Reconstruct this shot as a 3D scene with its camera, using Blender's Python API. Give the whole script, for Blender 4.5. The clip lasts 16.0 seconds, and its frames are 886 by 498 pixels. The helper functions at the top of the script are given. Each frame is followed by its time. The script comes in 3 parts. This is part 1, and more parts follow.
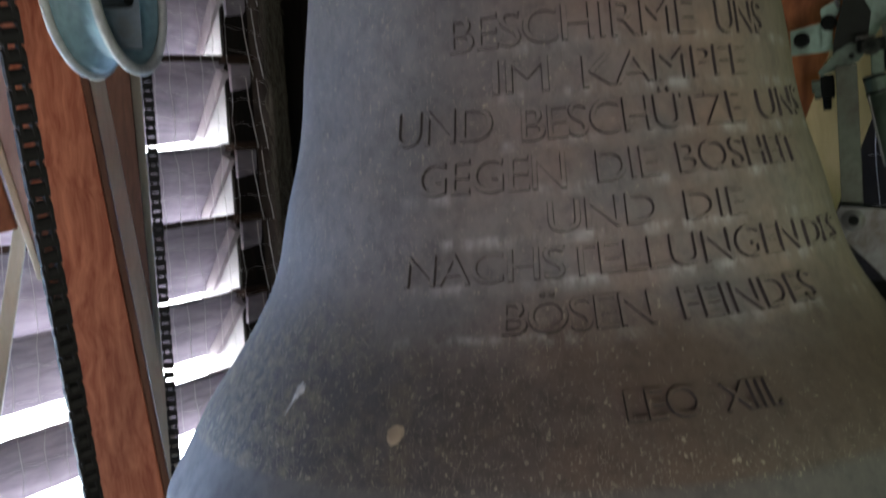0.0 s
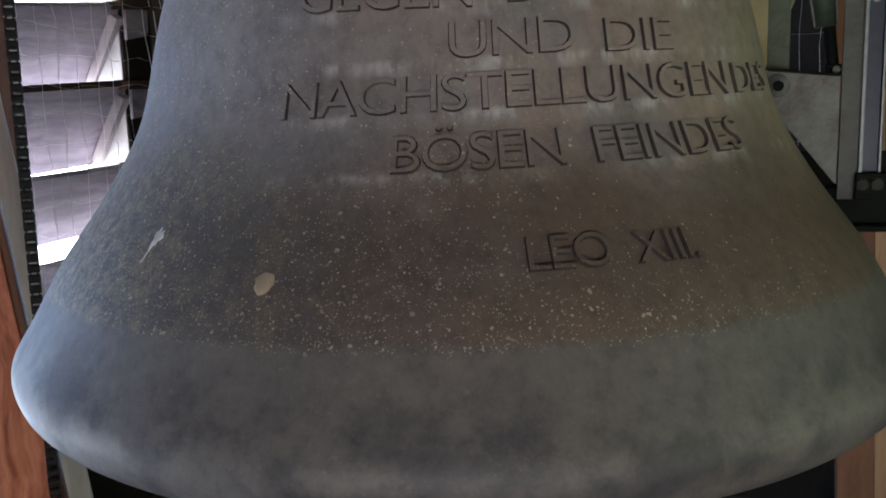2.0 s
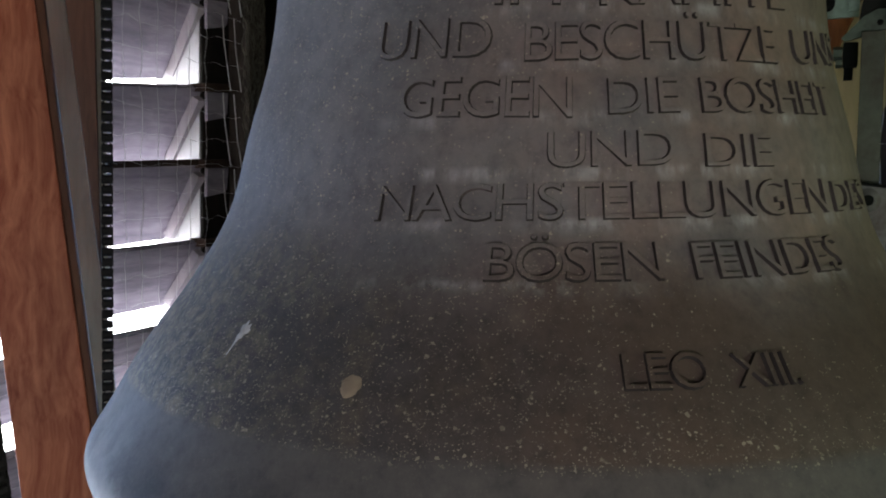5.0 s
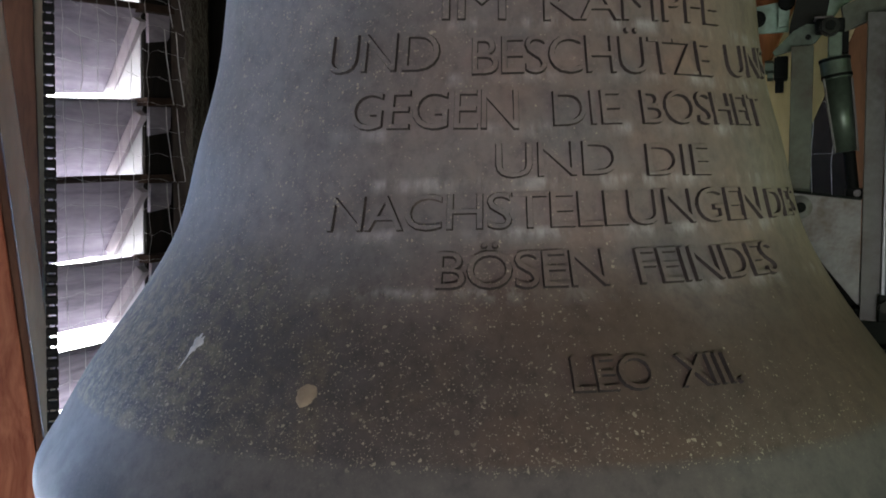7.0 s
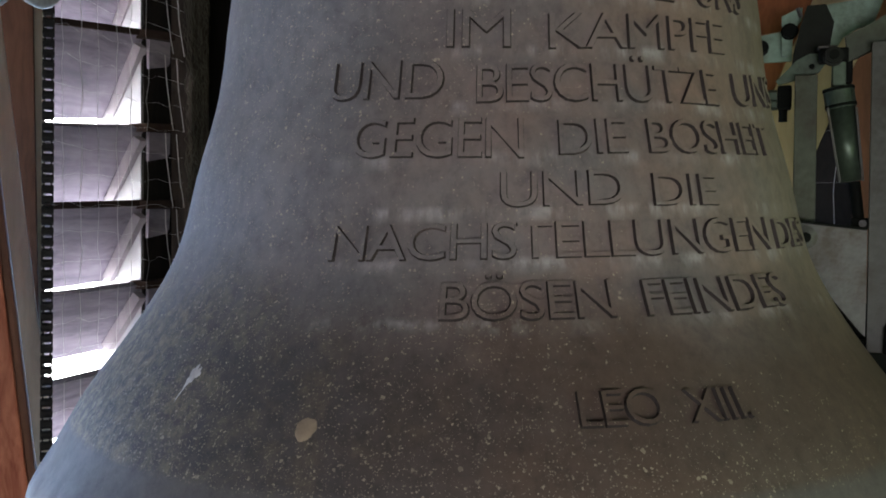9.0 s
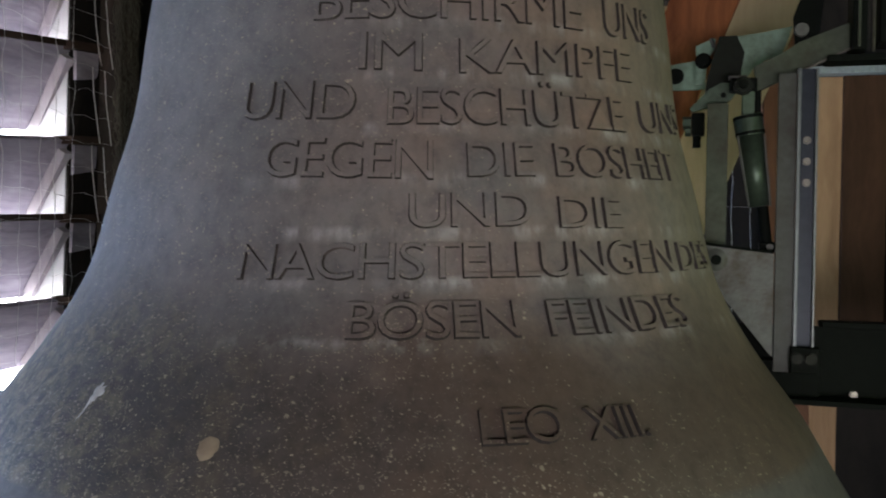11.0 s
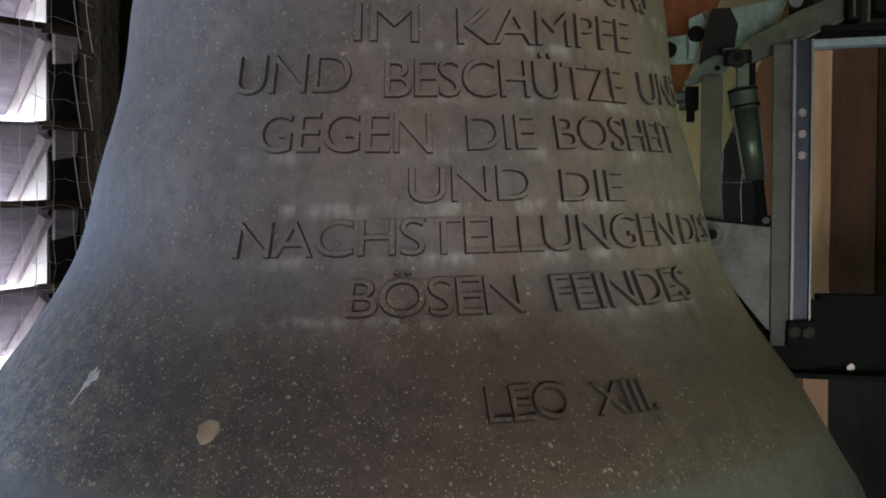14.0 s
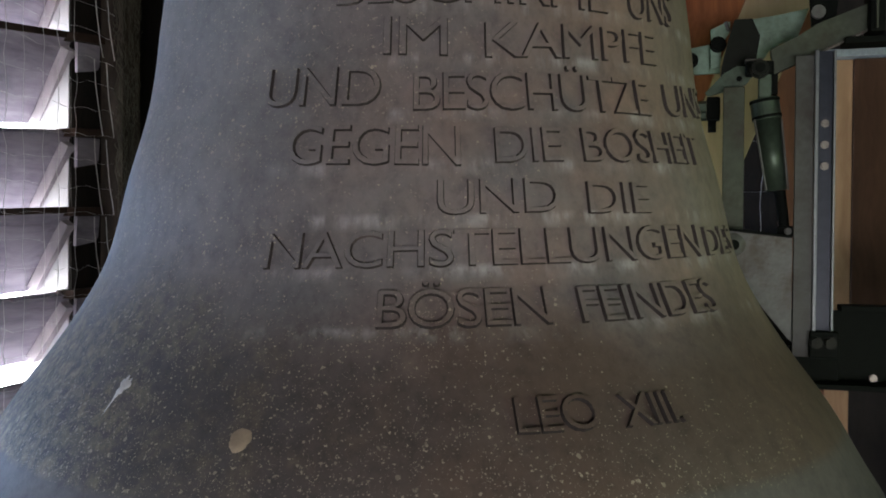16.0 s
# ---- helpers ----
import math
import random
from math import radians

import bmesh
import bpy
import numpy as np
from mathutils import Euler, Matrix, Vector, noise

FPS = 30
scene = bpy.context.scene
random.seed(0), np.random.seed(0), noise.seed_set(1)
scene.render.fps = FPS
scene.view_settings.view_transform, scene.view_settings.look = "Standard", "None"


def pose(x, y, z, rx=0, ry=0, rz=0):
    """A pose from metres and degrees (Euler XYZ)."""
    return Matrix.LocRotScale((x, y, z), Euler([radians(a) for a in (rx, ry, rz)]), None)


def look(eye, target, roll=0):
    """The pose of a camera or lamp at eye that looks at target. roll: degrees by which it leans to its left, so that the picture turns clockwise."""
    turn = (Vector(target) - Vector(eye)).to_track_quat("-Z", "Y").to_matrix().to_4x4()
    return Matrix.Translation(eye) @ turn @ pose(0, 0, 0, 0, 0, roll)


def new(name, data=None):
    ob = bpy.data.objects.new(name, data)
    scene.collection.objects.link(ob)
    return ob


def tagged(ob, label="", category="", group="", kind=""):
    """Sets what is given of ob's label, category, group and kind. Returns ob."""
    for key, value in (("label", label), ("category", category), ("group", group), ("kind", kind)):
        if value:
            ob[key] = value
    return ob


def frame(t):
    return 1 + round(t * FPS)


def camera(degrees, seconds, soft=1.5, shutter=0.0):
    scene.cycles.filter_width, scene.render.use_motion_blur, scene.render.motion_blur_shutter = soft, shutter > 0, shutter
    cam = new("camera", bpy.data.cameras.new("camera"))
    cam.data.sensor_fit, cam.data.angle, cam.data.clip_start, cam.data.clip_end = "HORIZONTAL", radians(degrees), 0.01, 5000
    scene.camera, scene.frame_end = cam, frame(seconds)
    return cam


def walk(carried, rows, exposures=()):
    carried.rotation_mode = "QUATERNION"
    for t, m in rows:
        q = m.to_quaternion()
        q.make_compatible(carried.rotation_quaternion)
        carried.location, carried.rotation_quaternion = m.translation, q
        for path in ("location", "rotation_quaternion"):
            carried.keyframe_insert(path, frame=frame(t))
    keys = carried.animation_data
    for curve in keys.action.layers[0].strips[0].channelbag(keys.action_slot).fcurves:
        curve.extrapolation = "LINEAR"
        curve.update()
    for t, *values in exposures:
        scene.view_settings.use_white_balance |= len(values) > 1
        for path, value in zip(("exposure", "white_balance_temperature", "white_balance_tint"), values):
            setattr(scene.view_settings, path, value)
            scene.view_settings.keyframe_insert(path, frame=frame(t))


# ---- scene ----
LIFT = 1.0            # height of the bell's lip over the floor
ROOM_TURN = -17.5     # the belfry's walls against the bell's front

cam = camera(53.7, 16.0, soft=1.8, shutter=0.4)
ROWS = [
    (0, 0.0246, -1.4902, 0.4656, 87.30, 3.89, 7.72),
    (0.5, 0.0251, -1.4640, 0.4295, 81.26, 4.23, 7.62),
    (1, 0.0307, -1.4412, 0.4152, 80.38, 3.13, 4.76),
    (1.5, 0.0331, -1.3973, 0.3981, 80.57, 2.19, 3.60),
    (2, 0.0388, -1.3613, 0.3814, 80.58, 1.71, 2.45),
    (2.5, 0.0410, -1.3594, 0.3813, 80.39, 1.87, 2.23),
    (3, 0.0300, -1.3756, 0.3816, 80.93, 1.70, 2.29),
    (3.5, 0.0021, -1.3758, 0.3949, 83.06, 0.63, 5.02),
    (4, -0.0298, -1.3709, 0.4013, 85.15, -0.09, 7.55),
    (4.25, -0.0395, -1.3640, 0.4029, 85.68, -0.28, 8.38),
    (4.5, -0.0432, -1.3573, 0.4043, 85.95, -0.43, 8.60),
    (5, -0.0034, -1.3488, 0.4056, 85.98, -0.76, 6.07),
    (7.5, -0.0124, -1.3706, 0.4014, 87.17, -0.16, 2.35),
    (8, -0.0156, -1.3619, 0.4005, 87.48, -0.19, 2.25),
    (10.5, -0.0092, -1.3477, 0.4159, 89.84, -1.25, 2.03),
    (11, 0.0184, -1.3616, 0.4086, 89.81, -1.11, -1.57),
    (11.5, 0.0267, -1.3670, 0.3977, 89.19, -0.67, -2.43),
    (12, 0.0198, -1.3751, 0.3949, 89.33, -0.35, -2.37),
    (12.5, 0.0109, -1.3674, 0.3890, 88.86, -0.07, -2.55),
    (13, 0.0048, -1.3498, 0.3956, 88.80, -0.06, -2.63),
    (13.5, 0.0023, -1.3379, 0.3974, 88.74, -0.13, -2.63),
    (14, 0.0009, -1.3415, 0.3999, 88.75, -0.22, -2.66),
    (14.5, 0.0000, -1.3511, 0.4018, 88.80, -0.39, -2.55),
    (15, -0.0073, -1.3547, 0.4041, 88.92, -0.33, -2.32),
    (15.5, -0.0132, -1.3563, 0.4040, 88.97, -0.39, -2.09),
    (16, -0.0153, -1.3496, 0.4053, 89.15, -0.44, -1.81),
]
EXPOSURES = [(0, -0.1), (0.5, -0.35), (1.0, -0.2), (1.5, 0.05), (2.0, 0.12), (3.0, 0.15), (3.6, -0.08), (4.2, -0.45), (4.8, -0.45), (5.4, -0.3), (7.3, 0.0), (16, 0.0)]
walk(cam, [(t, pose(x, y, LIFT + z, rx, ry, rz)) for t, x, y, z, rx, ry, rz in ROWS], EXPOSURES)

# ---- daylight ----
world = bpy.data.worlds.new("overcast_sky")
scene.world = world
world.use_nodes = True
wn, wl = world.node_tree.nodes, world.node_tree.links
sky = wn.new("ShaderNodeTexSky")
sky.sky_type, sky.sun_disc = "NISHITA", False
sky.sun_elevation, sky.sun_rotation = radians(50), radians(-60)
wn["Background"].inputs["Strength"].default_value = 0.15
wl.new(sky.outputs[0], wn["Background"].inputs["Color"])
sun_data = bpy.data.lights.new("sun", "SUN")
sun_data.energy, sun_data.angle, sun_data.color = 1.0, radians(12), (1.0, 0.97, 0.92)
sun = new("sun", sun_data)
sun.matrix_world = look((0, 0, 0), (0.55, -0.35, -0.8))

ROOM = pose(0, 0, 0, 0, 0, ROOM_TURN)


def opening_light(name, at, toward, wide, high, energy, color):
    """An area lamp for the light of an opening, seen or added (room coordinates)."""
    data = bpy.data.lights.new(name, "AREA")
    data.shape, data.size, data.size_y, data.energy, data.color = "RECTANGLE", wide, high, energy, color
    ob = new(name, data)
    ob.matrix_world = look(ROOM @ Vector(at), ROOM @ Vector(toward))
    return ob


opening_light("louvre_daylight", (-1.56, -0.15, 1.05), (0.5, -0.45, 1.35), 2.7, 1.4, 41.0, (0.34, 0.58, 1.0))
# rear and side lamps fill in through hatches added out of view
opening_light("rear_fill", (1.05, -2.95, 0.85), (0.2, 0, 1.42), 1.5, 0.9, 44.0, (1.0, 0.93, 0.92))
opening_light("side_fill", (1.88, -0.45, 1.35), (0.45, 0.35, 1.42), 0.9, 0.7, 6.0, (0.84, 1.0, 0.55))


# ---- materials ----
def material(name, rough=0.6, metal=0.0, bump=0.0):
    m = bpy.data.materials.new(name)
    m.use_nodes = True
    b = m.node_tree.nodes["Principled BSDF"]
    b.inputs["Roughness"].default_value, b.inputs["Metallic"].default_value = rough, metal
    return m, m.node_tree.nodes, m.node_tree.links, b


def noise_tex(n, l, vec, scale, detail=5.0, rough=0.6):
    t = n.new("ShaderNodeTexNoise")
    t.inputs["Scale"].default_value, t.inputs["Detail"].default_value, t.inputs["Roughness"].default_value = scale, detail, rough
    if vec:
        l.new(vec, t.inputs["Vector"])
    return t.outputs["Fac"]


def ramp(n, l, fac, *stops):
    r = n.new("ShaderNodeValToRGB")
    e = r.color_ramp.elements
    while len(e) < len(stops):
        e.new(0.5)
    for s, (p, c) in zip(e, stops):
        s.position, s.color = p, (*c, 1) if len(c) == 3 else c
    l.new(fac, r.inputs["Fac"])
    return r.outputs["Color"]


def grey(p, v):
    return (p, (v, v, v))


def mix(n, l, fac, a, b, mode="MIX"):
    x = n.new("ShaderNodeMix")
    x.data_type, x.blend_type = "RGBA", mode
    for socket, value in ((x.inputs["Factor"], fac), (x.inputs["A"], a), (x.inputs["B"], b)):
        if isinstance(value, (int, float)):
            socket.default_value = value
        elif isinstance(value, tuple):
            socket.default_value = (*value, 1)
        else:
            l.new(value, socket)
    return x.outputs["Result"]


def calc(n, l, op, a, b=0.0, c=0.0):
    x = n.new("ShaderNodeMath")
    x.operation = op
    for socket, value in zip(x.inputs, (a, b, c)):
        if isinstance(value, (int, float)):
            socket.default_value = value
        else:
            l.new(value, socket)
    return x.outputs[0]


def stretched(n, l, sx, sy, sz, source="Object"):
    c, m = n.new("ShaderNodeTexCoord"), n.new("ShaderNodeMapping")
    m.inputs["Scale"].default_value = (sx, sy, sz)
    l.new(c.outputs[source], m.inputs["Vector"])
    return m.outputs["Vector"]


def relief(n, l, b, height, strength, distance=0.002):
    u = n.new("ShaderNodeBump")
    u.inputs["Strength"].default_value, u.inputs["Distance"].default_value = strength, distance
    l.new(height, u.inputs["Height"])
    l.new(u.outputs["Normal"], b.inputs["Normal"])


def wood(name, dark, light, grain=(1, 1, 1), rough=0.6, flame=1.6):
    """Sawn timber: long grain along the axis whose scale is small."""
    m, n, l, b = material(name, rough)
    b.inputs["Specular IOR Level"].default_value = 0.25
    v = stretched(n, l, *grain)
    warp = n.new("ShaderNodeVectorMath")
    warp.operation = "MULTIPLY_ADD"
    bend = n.new("ShaderNodeTexNoise")
    bend.inputs["Scale"].default_value = 6.0
    l.new(stretched(n, l, 1, 1, 1), bend.inputs["Vector"])
    l.new(bend.outputs["Color"], warp.inputs[0])
    warp.inputs[1].default_value = (flame, flame, flame)
    l.new(v, warp.inputs[2])
    g = noise_tex(n, l, warp.outputs[0], 1.0, 7, 0.65)
    broad = noise_tex(n, l, stretched(n, l, 3, 3, 1.2), 1.0, 3)
    col = ramp(n, l, g, (0.3, dark), (0.7, light))
    col = mix(n, l, ramp(n, l, broad, grey(0.3, 0.55), grey(0.75, 1.0)), (0.0, 0.0, 0.0), col)
    l.new(col, b.inputs["Base Color"])
    relief(n, l, b, g, 0.35, 0.0015)
    return m


def painted(name, color, rough=0.45, metal=0.0, rust=0.3, wear=(0.12, 0.07, 0.04), gloss=0.25):
    """Paint or bare metal with dust and rusty wear."""
    m, n, l, b = material(name, rough, metal)
    b.inputs["Specular IOR Level"].default_value = gloss
    big = noise_tex(n, l, stretched(n, l, 9, 9, 9), 1.0, 6, 0.7)
    fine = noise_tex(n, l, stretched(n, l, 70, 70, 70), 1.0, 4)
    tone = mix(n, l, ramp(n, l, fine, grey(0.35, 0.7), grey(0.7, 1.0)), (0, 0, 0), color)
    mask = ramp(n, l, big, grey(0.72 - 0.35 * rust, 0), grey(0.8 - 0.2 * rust, 1))
    l.new(mix(n, l, mask, tone, wear), b.inputs["Base Color"])
    l.new(calc(n, l, "MULTIPLY_ADD", fine, 0.3, rough - 0.12), b.inputs["Roughness"])
    relief(n, l, b, fine, 0.25, 0.0008)
    return m


def bronze_material(raised):
    """Weathered bell bronze: brown patina tinted by angle for the side light, a dark dust belt over the sound bow, pale
    drip marks, flecks.
    """
    m, n, l, b = material("bell_bronze_lettering" if raised else "bell_bronze", 0.55, 0.12)
    c = n.new("ShaderNodeTexCoord")
    sep = n.new("ShaderNodeSeparateXYZ")
    l.new(c.outputs["Object"], sep.inputs[0])
    z = sep.outputs["Z"]
    turn = calc(n, l, "ARCTAN2", sep.outputs["X"], calc(n, l, "MULTIPLY", sep.outputs["Y"], -1.0))
    cloud = noise_tex(n, l, stretched(n, l, 5, 5, 3.5), 1.0, 7, 0.6)
    blotch = noise_tex(n, l, stretched(n, l, 16, 16, 12), 1.0, 6, 0.65)
    fine = noise_tex(n, l, stretched(n, l, 160, 160, 160), 1.0, 3, 0.6)
    drip = noise_tex(n, l, stretched(n, l, 44, 44, 6), 1.0, 5, 0.65)
    base = ramp(n, l, cloud, (0.3, (0.098, 0.095, 0.097)), (0.5, (0.153, 0.147, 0.150)), (0.72, (0.206, 0.200, 0.203)))
    base = mix(n, l, ramp(n, l, blotch, grey(0.42, 0.0), grey(0.7, 0.55)), base, (0.185, 0.155, 0.130))
    cool = noise_tex(n, l, stretched(n, l, 3.2, 3.2, 2.4), 1.0, 5, 0.6)
    base = mix(n, l, ramp(n, l, cool, grey(0.42, 0.0), grey(0.62, 0.55)), base, (0.120, 0.127, 0.146))
    warm = noise_tex(n, l, stretched(n, l, 4.1, 4.1, 6.0), 1.0, 5, 0.6)
    # left flank tinted blue-grey for the louvre light, brown only to the right
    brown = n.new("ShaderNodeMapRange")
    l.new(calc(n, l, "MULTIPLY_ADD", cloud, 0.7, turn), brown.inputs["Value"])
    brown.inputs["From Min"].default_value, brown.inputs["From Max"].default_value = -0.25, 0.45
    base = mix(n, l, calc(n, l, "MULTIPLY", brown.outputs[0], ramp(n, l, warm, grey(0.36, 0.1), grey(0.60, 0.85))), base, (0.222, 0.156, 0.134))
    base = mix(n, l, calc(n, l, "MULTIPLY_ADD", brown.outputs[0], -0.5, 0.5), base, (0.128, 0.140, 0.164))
    wob = calc(n, l, "MULTIPLY_ADD", blotch, 0.03, -0.015)
    zw = calc(n, l, "ADD", z, wob)
    belt_top = calc(n, l, "MULTIPLY_ADD", cloud, 0.26, 0.17)
    up = n.new("ShaderNodeMapRange")
    up.interpolation_type = "SMOOTHSTEP"
    l.new(zw, up.inputs["Value"])
    l.new(calc(n, l, "ADD", belt_top, 0.07), up.inputs["From Min"])
    l.new(calc(n, l, "SUBTRACT", belt_top, 0.05), up.inputs["From Max"])
    low = n.new("ShaderNodeMapRange")
    l.new(calc(n, l, "MULTIPLY_ADD", blotch, 0.008, z), low.inputs["Value"])
    low.inputs["From Min"].default_value, low.inputs["From Max"].default_value = 0.156, 0.163
    belt = calc(n, l, "MULTIPLY", up.outputs[0], low.outputs[0])
    # right flank tinted olive for the greenish light on that side
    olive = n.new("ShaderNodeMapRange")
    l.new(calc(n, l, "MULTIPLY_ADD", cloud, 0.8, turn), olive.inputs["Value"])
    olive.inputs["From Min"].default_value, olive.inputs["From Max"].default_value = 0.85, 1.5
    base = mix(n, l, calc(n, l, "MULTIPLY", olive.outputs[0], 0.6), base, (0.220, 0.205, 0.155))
    # the same side light put into the belt: bluish left, brown right
    hue = n.new("ShaderNodeMapRange")
    l.new(calc(n, l, "MULTIPLY_ADD", blotch, 0.6, turn), hue.inputs["Value"])
    hue.inputs["From Min"].default_value, hue.inputs["From Max"].default_value = -0.15, 0.55
    thin = n.new("ShaderNodeMapRange")
    l.new(calc(n, l, "MULTIPLY_ADD", cloud, 0.5, turn), thin.inputs["Value"])
    thin.inputs["From Min"].default_value, thin.inputs["From Max"].default_value = 0.1, 0.9
    thin.inputs["To Min"].default_value, thin.inputs["To Max"].default_value = 0.82, 0.80
    base = mix(n, l, calc(n, l, "MULTIPLY", belt, thin.outputs[0]), base, mix(n, l, hue.outputs[0], (0.047, 0.048, 0.055), (0.070, 0.050, 0.038)))
    clean = n.new("ShaderNodeMapRange")
    l.new(z, clean.inputs["Value"])
    clean.inputs["From Min"].default_value, clean.inputs["From Max"].default_value = 0.166, 0.154
    base = mix(n, l, calc(n, l, "MULTIPLY", clean.outputs[0], 0.7), base, (0.122, 0.122, 0.124))
    rim = n.new("ShaderNodeMapRange")
    l.new(z, rim.inputs["Value"])
    rim.inputs["From Min"].default_value, rim.inputs["From Max"].default_value = 0.15, 0.09
    smudge = noise_tex(n, l, stretched(n, l, 8, 8, 10), 1.0, 6, 0.62)
    fore = n.new("ShaderNodeMapRange")
    l.new(calc(n, l, "MULTIPLY_ADD", cloud, 0.6, turn), fore.inputs["Value"])
    fore.inputs["From Min"].default_value, fore.inputs["From Max"].default_value = -0.55, 0.25
    base = mix(n, l, calc(n, l, "MULTIPLY", fore.outputs[0], calc(n, l, "MULTIPLY", clean.outputs[0], 0.55)), base, (0.062, 0.060, 0.060))
    base = mix(n, l, calc(n, l, "MULTIPLY", rim.outputs[0], ramp(n, l, smudge, grey(0.44, 0.0), grey(0.56, 0.85))), base, (0.042, 0.043, 0.050))
    stops = []
    for foot in (0.3137, 0.3735, 0.427, 0.484, 0.541, 0.601, 0.661):
        stops += [grey((foot - 0.017) / 0.75, 0.0), grey((foot - 0.003) / 0.75, 0.95), grey((foot + 0.004) / 0.75, 0.06)]
    under = ramp(n, l, calc(n, l, "DIVIDE", calc(n, l, "MULTIPLY_ADD", turn, -0.0125, z), 0.75), *stops)
    written = n.new("ShaderNodeMapRange")
    l.new(calc(n, l, "MULTIPLY_ADD", cloud, 0.3, turn), written.inputs["Value"])
    written.inputs["From Min"].default_value, written.inputs["From Max"].default_value = -0.32, -0.1
    streak = calc(n, l, "MULTIPLY", calc(n, l, "MULTIPLY", ramp(n, l, drip, grey(0.44, 0.0), grey(0.64, 0.9)), under), written.outputs[0])
    streak = calc(n, l, "MULTIPLY", streak, ramp(n, l, noise_tex(n, l, stretched(n, l, 11, 11, 9), 1.0, 3), grey(0.43, 0.12), grey(0.60, 1.0)))
    base = mix(n, l, streak, base, (0.43, 0.44, 0.45))
    pale = ramp(n, l, noise_tex(n, l, stretched(n, l, 14, 14, 1.6), 1.0, 5), grey(0.55, 0.0), grey(0.8, 0.14))
    base = mix(n, l, pale, base, (0.24, 0.225, 0.21))
    moss = calc(n, l, "MULTIPLY", belt, ramp(n, l, calc(n, l, "MULTIPLY_ADD", blotch, 0.8, calc(n, l, "MULTIPLY", turn, -0.5)), grey(0.56, 0.0), grey(0.85, 0.85)))
    moss = calc(n, l, "MULTIPLY", moss, ramp(n, l, noise_tex(n, l, stretched(n, l, 75, 75, 75), 1.0, 5, 0.7), grey(0.42, 0.1), grey(0.62, 1.0)))
    base = mix(n, l, moss, base, (0.26, 0.232, 0.150))
    mott = noise_tex(n, l, stretched(n, l, 48, 48, 40), 1.0, 6, 0.75)
    base = mix(n, l, 1.0, base, ramp(n, l, mott, (0.30, (0.66, 0.66, 0.69)), (0.5, (0.98, 0.97, 0.96)), (0.72, (1.22, 1.19, 1.15))), "MULTIPLY")
    crowd = noise_tex(n, l, stretched(n, l, 7, 7, 7), 1.0, 3, 0.6)
    for scale, least, size in ((75, 0.77, 0.13), (120, 0.66, 0.20), (230, 0.52, 0.25), (420, 0.48, 0.28)):
        cells = n.new("ShaderNodeTexVoronoi")
        shake = n.new("ShaderNodeVectorMath")
        shake.operation = "MULTIPLY_ADD"
        grit = n.new("ShaderNodeTexNoise")
        grit.inputs["Scale"].default_value, grit.inputs["Detail"].default_value = 2.2, 3.0
        at = stretched(n, l, scale, scale, scale)
        l.new(at, grit.inputs["Vector"])
        l.new(grit.outputs["Color"], shake.inputs[0])
        shake.inputs[1].default_value = (0.9, 0.9, 0.9)
        l.new(at, shake.inputs[2])
        l.new(shake.outputs[0], cells.inputs["Vector"])
        cells.inputs["Scale"].default_value = 1.0
        tint = n.new("ShaderNodeSeparateColor")
        l.new(cells.outputs["Color"], tint.inputs[0])
        rad = calc(n, l, "MULTIPLY_ADD", tint.outputs[1], size, 0.08)
        dot = calc(n, l, "LESS_THAN", cells.outputs["Distance"], rad)
        zone = calc(n, l, "MULTIPLY_ADD", belt, -0.20, calc(n, l, "MULTIPLY_ADD", turn, 0.38, least + 0.36))
        near = n.new("ShaderNodeMapRange")
        l.new(z, near.inputs["Value"])
        near.inputs["From Min"].default_value, near.inputs["From Max"].default_value = 0.25, 0.155
        near.inputs["To Min"].default_value, near.inputs["To Max"].default_value = 0.15, -0.15
        zone = calc(n, l, "ADD", zone, near.outputs[0])
        keep = calc(n, l, "GREATER_THAN", calc(n, l, "MULTIPLY_ADD", crowd, 1.1, tint.outputs[0]), calc(n, l, "ADD", zone, 0.42))
        base = mix(n, l, calc(n, l, "MULTIPLY", calc(n, l, "MULTIPLY", calc(n, l, "MULTIPLY_ADD", low.outputs[0], 0.9, 0.1), calc(n, l, "MULTIPLY", dot, keep)), calc(n, l, "MULTIPLY_ADD", tint.outputs[2], 0.6, 0.2)), base, (0.40, 0.36, 0.28))
    l.new(base, b.inputs["Base Color"])
    l.new(calc(n, l, "MULTIPLY_ADD", blotch, 0.25, 0.47), b.inputs["Roughness"])
    relief(n, l, b, calc(n, l, "MULTIPLY_ADD", fine, 0.5, calc(n, l, "MULTIPLY_ADD", mott, 0.8, blotch)), 0.4, 0.0014)
    return m


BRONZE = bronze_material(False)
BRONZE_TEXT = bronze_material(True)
# relief contrast is put into the dark colour of the letters' flanks
LETTER_FLANK = painted("dark_letter_flanks", (0.054, 0.048, 0.046), 0.7, 0.0, 0.32, (0.15, 0.125, 0.12), 0.1)
BRACE_WOOD = wood("red_brown_flamed_timber", (0.30, 0.062, 0.026), (0.76, 0.285, 0.15), (60, 60, 3.4), 0.55, 3.0)
BROWN_BEAM = wood("brown_stained_timber", (0.15, 0.036, 0.011), (0.44, 0.165, 0.060), (30, 30, 2.6))
DARK_BEAM = wood("dark_stained_timber", (0.014, 0.008, 0.005), (0.040, 0.020, 0.013), (26, 26, 1.5), 0.85)
PALE_WOOD = wood("pale_raw_timber", (0.60, 0.56, 0.42), (0.85, 0.80, 0.62), (30, 30, 1.6))
PLANED = wood("pale_planed_timber", (0.52, 0.43, 0.27), (0.72, 0.61, 0.41), (30, 30, 1.6))
